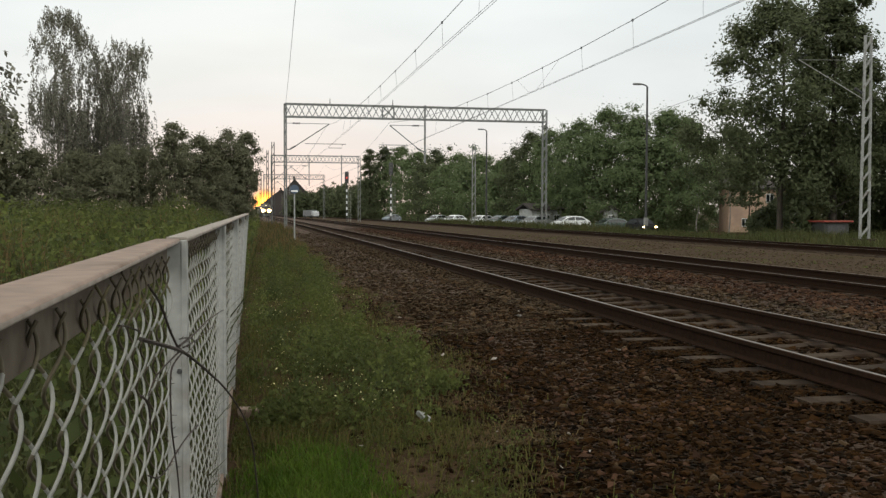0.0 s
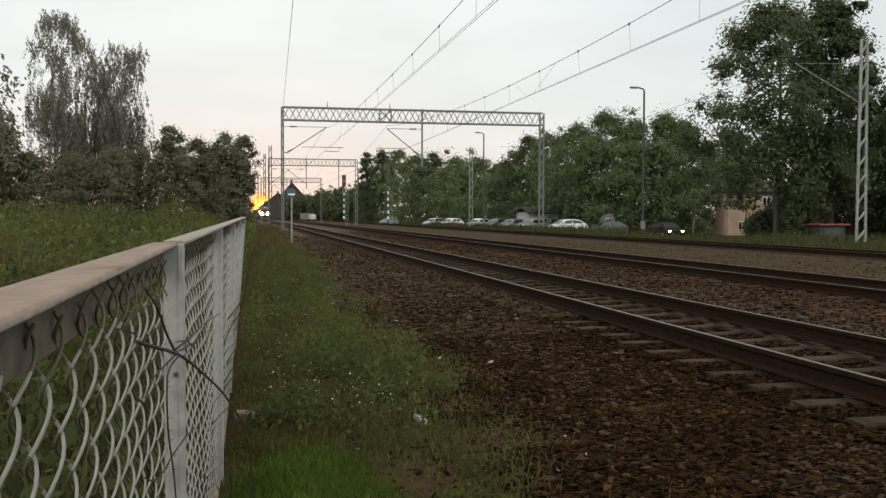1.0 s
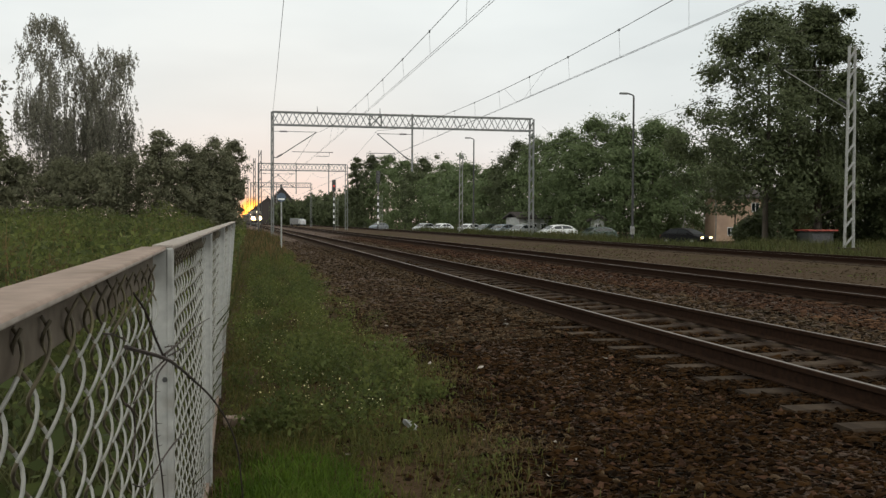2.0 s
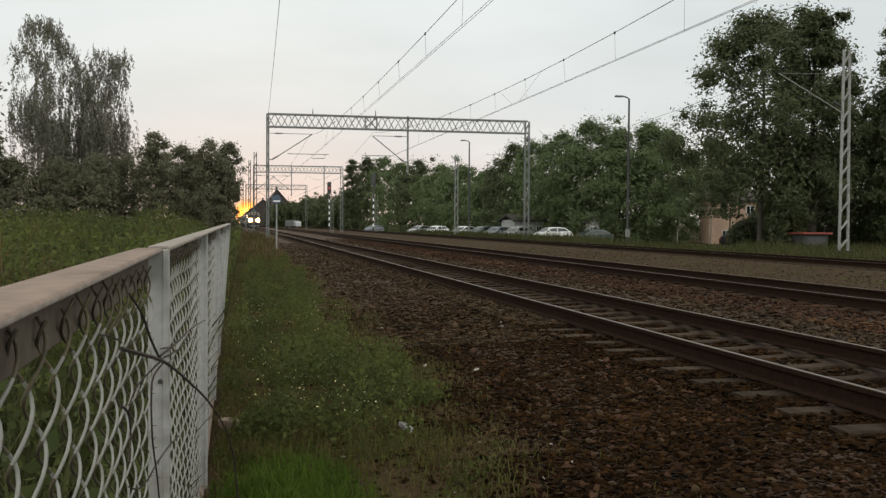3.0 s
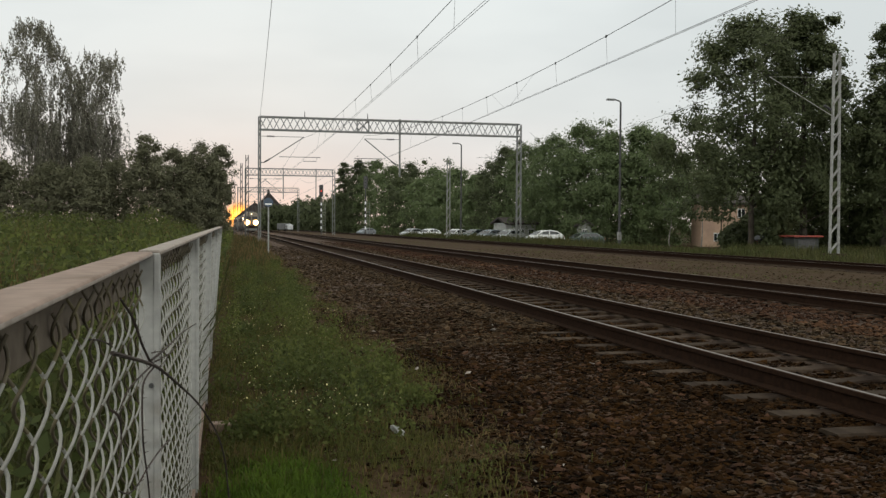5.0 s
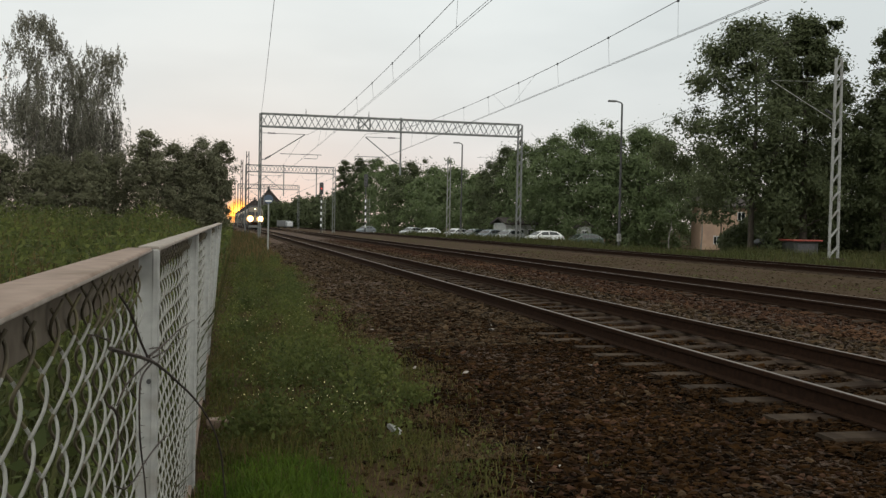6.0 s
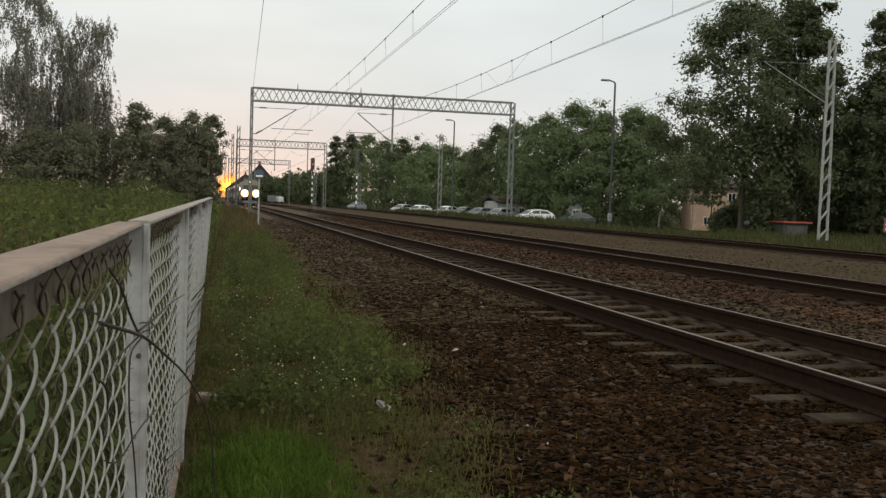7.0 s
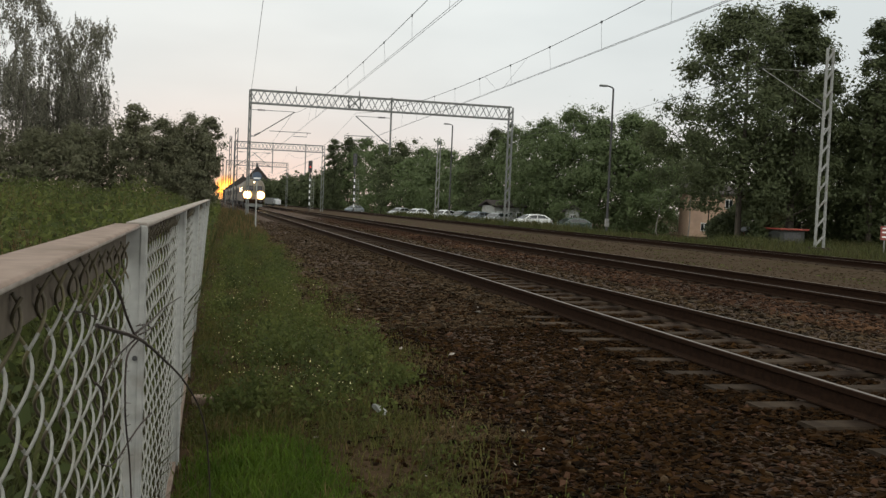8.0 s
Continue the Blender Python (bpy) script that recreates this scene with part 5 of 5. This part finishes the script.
stones("pale_stones", "few pale stones among the ballast", 1.8, 3.9, 5, 16, 10, 0.026, 6, PALE_STONE, 1.0, 0.02)


def loose_stones(count, seed):
    """Single ballast stones on the shoulder, parts of the ground."""
    rng = random.Random(seed)
    ground = bpy.data.objects["ground"]
    shapes = []
    for k in range(10):
        bm = B()
        bmesh.ops.create_icosphere(bm, subdivisions=1, radius=0.024)
        for v in bm.verts:
            v.co *= rng.uniform(0.65, 1.25)
            v.co.x *= 1.35
            v.co.z *= 0.6
        me = bpy.data.meshes.new("ballast_stone")
        bm.to_mesh(me)
        bm.free()
        me.polygons.foreach_set("use_smooth", [False] * len(me.polygons))
        me.materials.append((STONE, STONE_LIGHTER, STONE, STONE_RUST, STONE)[k % 5])
        shapes.append(me)
    for k in range(count):
        y = 4.4 + 4.6 * rng.random()
        x = rng.uniform(1.95, 3.7) + shift(y)
        ob = new("ballast_stone", shapes[rng.randrange(10)])
        ob.parent = ground
        ob.location = (x, y, ground_z(x, y) + 0.022)
        ob.rotation_euler = (rng.uniform(-0.4, 0.4), rng.uniform(-0.4, 0.4), rng.uniform(0, 6.28))
        k2 = rng.uniform(0.7, 1.25)
        ob.scale = (k2, k2, k2)


loose_stones(300, 77)


def blades(name, label, n, place, h_lo, h_hi, width, material, seed, bend=0.5):
    """Grass: every blade a bent pair of faces. place gives x, y and a height factor."""
    rng = np.random.default_rng(seed)
    x, y, hf = place(rng, n)
    z = np.array([ground_z(p, q) for p, q in zip(x, y)])
    h = rng.uniform(h_lo, h_hi, len(x)) * hf
    a = rng.uniform(0, 2 * np.pi, len(x))
    d = np.stack([np.cos(a), np.sin(a)], 1)
    p = np.stack([-d[:, 1], d[:, 0]], 1)
    w = width * rng.uniform(0.6, 1.4, len(x))
    lean = h * bend * rng.uniform(0.2, 1.2, len(x))
    v = np.zeros((len(x), 5, 3))
    for i, (side, up, out) in enumerate(((-1, 0, 0), (1, 0, 0), (0.7, 0.6, 0.35), (-0.7, 0.6, 0.35), (0, 1, 1))):
        v[:, i, 0] = x + p[:, 0] * w * side + d[:, 0] * lean * out
        v[:, i, 1] = y + p[:, 1] * w * side + d[:, 1] * lean * out
        v[:, i, 2] = z + h * up * (1 - 0.25 * (out if up == 1 else 0) * bend)
    ob = raw_tris(name, v, 5, [(0, 1, 2), (0, 2, 3), (3, 2, 4)], material)
    tagged(ob, label, "grass", kind="stuff")
    return ob


def verge(rng, n):
    y = 2.6 + 95 * rng.uniform(0, 1, n) ** 2.1
    s = rng.uniform(-0.35, 2.3, n)
    edge = verge_edge(y) - 0.22
    keep = (s < edge + rng.uniform(-0.3, 0.25, n)) & ((s > 0.72) | (y > 5.6) | (rng.uniform(0, 1, n) < 0.4))
    s, y = s[keep], y[keep]
    clump = np.array([noise.noise((p * 1.9, q * 1.1, 3)) + 0.4 * noise.noise((p * 6, q * 4, 8)) for p, q in zip(s, y)])
    keep = clump > -0.28
    s, y, clump = s[keep], y[keep], clump[keep]
    return s + np.array([shift(v) for v in y]), y, np.clip(0.6 + 1.2 * clump, 0.2, 1.7)


def near_verge(rng, n):
    y = rng.uniform(3.0, 13.0, n)
    s = rng.uniform(-0.2, 2.3, n)
    edge = verge_edge(y) - 0.25
    chance = np.clip(1.0 - (s - edge + 0.5) / 1.0, 0.03, 1.0) * np.array([0.20 + 1.4 * max(0, noise.noise((p * 2.1, q * 1.3, 5)) + 0.08) for p, q in zip(s, y)])
    keep = rng.uniform(0, 1, n) < chance
    s, y = s[keep], y[keep]
    return s, y, rng.uniform(0.5, 1.1, len(s))


def fringe(rng, n):
    # withered growth between the weeds and the stones
    y = 5.5 + 40 * rng.uniform(0, 1, n) ** 1.7
    s = verge_edge(y) - 0.05 + rng.normal(size=n) * 0.2
    keep = np.array([noise.noise((p * 2.6, q * 1.5, 13)) for p, q in zip(s, y)]) > -0.12
    s, y = s[keep], y[keep]
    return s + np.array([shift(v) for v in y]), y, rng.uniform(0.5, 1.2, len(y))


def lush(rng, n):
    y = rng.uniform(2.6, 6.4, n)
    s = rng.uniform(-0.2, 1.0, n)
    d = (s - 0.24) ** 2 / 0.20 + (y - 4.2) ** 2 / 2.6
    keep = d < rng.uniform(0.0, 1.5, n)
    return s[keep], y[keep], np.clip(1.25 - 0.6 * d[keep], 0.4, 1.2)


def field(rng, n):
    y = 1.0 + 74 * rng.uniform(0, 1, n) ** 1.5
    y = np.where(rng.uniform(0, 1, n) < 0.10, rng.uniform(-7, 6, n), y)
    x = -0.3 - (3.5 + np.abs(y) * 0.42) * rng.uniform(0, 1, n) ** 1.15
    clump = np.array([noise.noise((p * 0.35, q * 0.2, 9)) for p, q in zip(x, y)])
    return x, y, np.clip(0.8 + 0.9 * clump, 0.35, 1.6) * (1 + 0.006 * y)


def far_field(rng, n):
    x, y, hf = field(rng, n)
    keep = y > 9
    return x[keep], y[keep], hf[keep]


def behind(rng, n):
    y = rng.uniform(-6.5, 3.2, n)
    s = np.where(rng.uniform(0, 1, n) < 0.4, rng.uniform(-0.2, 1.7, n), rng.uniform(-7, -0.35, n))
    return s, y, np.where(s > -0.3, 1.0, 2.2)


def far_verge(rng, n):
    # taller unmown growth round the gantry's foot
    y = 34 + 90 * rng.uniform(0, 1, n) ** 1.3
    s = rng.uniform(-0.6, 2.75, n)
    keep = (s < 1.9) | (y > 62)
    s, y = s[keep], y[keep]
    hf = np.clip(0.7 + 0.9 * np.array([noise.noise((p * 1.2, q * 0.35, 31)) for p, q in zip(s, y)]), 0.25, 1.5)
    return s + np.array([shift(v) for v in y]), y, hf


def siding(rng, n):
    y = 18 + 110 * rng.uniform(0, 1, n) ** 1.4
    s = rng.uniform(22.3, 27.6, n)
    hf = 0.45 + 0.9 * rng.uniform(0, 1, n) * np.abs(np.sin(y * 0.31 + s)) + np.where(y > 62, 0.75, 0.12) * (s > 23.5)
    return s + np.array([shift(v) for v in y]), y, hf


blades("grass", "short rough grass on the verge", 70000, verge, 0.03, 0.15, 0.0045, GRASS, 11, 0.7)
blades("dry_grass", "dry straw-coloured grass on the verge", 13000, verge, 0.03, 0.16, 0.003, GRASS_DRY, 12, 0.8)
blades("near_grass", "rough grass round the viewpoint", 22000, behind, 0.06, 0.20, 0.006, GRASS_ROUGH, 25, 0.7)
blades("near_grass", "uneven short grass thinning out towards the ballast", 60000, near_verge, 0.03, 0.13, 0.0035, GRASS, 23, 0.8)
blades("near_dry_grass", "dead straw lying in the verge", 13000, near_verge, 0.02, 0.10, 0.0025, GRASS_DRY, 24, 1.6)
blades("withered_fringe", "withered brownish grass along the ballast", 16000, fringe, 0.015, 0.06, 0.004, GRASS_DRY, 26, 1.6)
blades("lush_grass", "bright green lush grass by the fence", 34000, lush, 0.04, 0.12, 0.0032, GRASS_LUSH, 13, 0.6)
blades("field_grass", "tall uncut grass and weeds behind the fence", 46000, field, 0.30, 0.85, 0.011, GRASS_ROUGH, 14, 0.5)
blades("field_grass", "dry seed stalks in the uncut field", 14000, far_field, 0.5, 1.12, 0.008, GRASS_DRY, 15, 0.3)
blades("far_verge_grass", "tall rough grass round the foot of the gantry", 9000, far_verge, 0.15, 0.65, 0.013, GRASS_ROUGH, 44, 0.5)
blades("far_verge_grass", "tall withered stalks round the foot of the gantry", 7000, far_verge, 0.2, 0.75, 0.010, GRASS_DRY, 45, 0.4)
blades("siding_grass", "rough grass beyond the siding", 30000, siding, 0.15, 0.60, 0.022, GRASS_ROUGH, 16, 0.5)


def leaf_scatter(name, label, n, place, z_lo, z_hi, size, material, seed):
    rng = np.random.default_rng(seed)
    x, y, hf = place(rng, n)
    z = np.array([ground_z(p, q) for p, q in zip(x, y)]) + rng.uniform(z_lo, z_hi, len(x)) * hf
    ob = leaves_at(np.stack([x, y, z], 1), size * np.clip(y / 22, 0.3, 1.0)[:, None] if size > 0.1 else size, rng, None, material, 0.0, name)
    tagged(ob, label, "weeds", kind="stuff")


def weed_clumps(rng, n):
    # a thick stand some eight metres off, smaller clumps elsewhere
    c = 150
    cy = 6.2 + 30 * rng.uniform(0, 1, c) ** 1.5
    cx = rng.uniform(-0.15, 1.25, c) + 0.004 * cy
    cx[:14], cy[:14] = rng.uniform(0.45, 1.1, 14), rng.uniform(7.6, 10.5, 14)
    cx[14:20], cy[14:20] = rng.uniform(1.2, 1.6, 6), rng.uniform(7.2, 9, 6)
    k = rng.integers(0, c, n)
    tall = rng.uniform(0.35, 1.5, c)
    wide = rng.uniform(0.6, 1.3, c)
    x = cx[k] + rng.normal(size=n) * 0.085 * wide[k]
    y = cy[k] + rng.normal(size=n) * 0.13 * wide[k]
    dome = np.exp(-((x - cx[k]) ** 2 / 0.03 + (y - cy[k]) ** 2 / 0.06))
    return x, y, tall[k] * (0.35 + 0.65 * dome)


def flower_heads(rng, n):
    # loose groups of small flowers all over the weedy part of the verge
    c = 60
    cy = 6.3 + 13 * rng.uniform(0, 1, c) ** 1.2
    cx = rng.uniform(-0.1, 1.3, c)
    cx[:14], cy[:14] = rng.uniform(0.05, 0.85, 14), rng.uniform(7.0, 9.8, 14)
    cx = np.where(cy < 6.9, np.minimum(cx, 0.75), cx)
    k = rng.integers(0, c, n)
    return cx[k] + rng.normal(size=n) * 0.11, cy[k] + rng.normal(size=n) * 0.3, rng.uniform(0.4, 1.0, n)


def ground_cover(rng, n):
    # low creeping plants in uneven patches, thinning out over the ballast's edge
    y = 3.0 + 27 * rng.uniform(0, 1, n) ** 1.6
    s = rng.uniform(-0.15, 2.1, n)
    patch = np.array([noise.noise((p * 2.3, q * 1.1, 21)) + 0.5 * noise.noise((p * 6, q * 4, 2)) for p, q in zip(s, y)])
    keep = (patch > 0.02 + np.clip(s - verge_edge(y) + 0.4, 0, 1) * 0.6) & ((s > 0.75) | (y > 5.5))
    s, y, patch = s[keep], y[keep], patch[keep]
    return s + np.array([shift(v) for v in y]), y, np.clip(0.4 + 1.6 * patch, 0.3, 1.4)


def siding_cover(rng, n):
    # moss and low weeds between the second track and the siding
    y = 20 + 90 * rng.uniform(0, 1, n) ** 1.4
    s = rng.uniform(12.8, 18.9, n)
    keep = np.array([noise.noise((p * 0.5, q * 0.22, 4)) + 0.5 * noise.noise((p * 1.7, q * 0.9, 6)) for p, q in zip(s, y)]) > 0.08
    s, y = s[keep], y[keep]
    return s + np.array([shift(v) for v in y]), y, rng.uniform(0.3, 1.0, len(y))


def kiosk_weeds(rng, n):
    y = rng.uniform(50, 71, n)
    x = 0.66 * y + rng.uniform(-5.0, 9.0, n)
    keep = (y < 58.6) | (x < 38.6) | (x > 41.6)
    return x[keep], y[keep], 0.4 + 0.8 * rng.uniform(0, 1, keep.sum())


leaf_scatter("ground_cover", "creeping green plants and moss in the verge", 46000, ground_cover, 0.0, 0.07, 0.022, WEED, 41)
leaf_scatter("siding_weeds", "moss and low weeds on the siding's gravel", 7000, siding_cover, 0.0, 0.05, 0.05, WEED, 42)
blades("kiosk_grass", "tall rough grass round the kiosk", 16000, kiosk_weeds, 0.4, 1.05, 0.022, GRASS_ROUGH, 43, 0.5)
leaf_scatter("weeds", "leafy green weeds in the verge", 34000, weed_clumps, 0.0, 0.36, 0.034, WEED, 17)
leaf_scatter("field_weeds", "broad-leaved weeds in the uncut field", 56000, field, 0.35, 1.05, 0.13, WEED, 18)
leaf_scatter("wild_flowers", "tiny pale yellow wild flowers in the verge", 480, flower_heads, 0.12, 0.34, 0.0145, PETAL, 19)


# ---- what moves ----
def motions():
    times = [0.5 * k for k in range(17)]
    walk(LOCO, [(t, along_track(306 - 22 * t, 16.0)) for t in times])
    for k, c in enumerate(COACHES):
        walk(c, [(t, along_track(306 - 22 * t + 16.9 + 24.9 * k, 24.2)) for t in times])
    walk(DRIVEN, [(t, pose(x, y, ground_z(x, y), 0, 0, turn)) for t, x, y, turn in (
        (0, 36.0, 85.0, 90), (0.5, 36.0, 81.8, 90), (1.0, 36.0, 78.7, 90), (1.5, 36.0, 75.8, 92), (1.8, 36.1, 74.4, 103), (2.2, 37.2, 73.2, 138),
        (2.6, 39.6, 72.9, 172), (3.0, 42.2, 73.0, 180), (3.5, 44.6, 73.2, 181), (4.0, 46.0, 73.3, 180), (8.0, 46.0, 73.3, 180))])


motions()
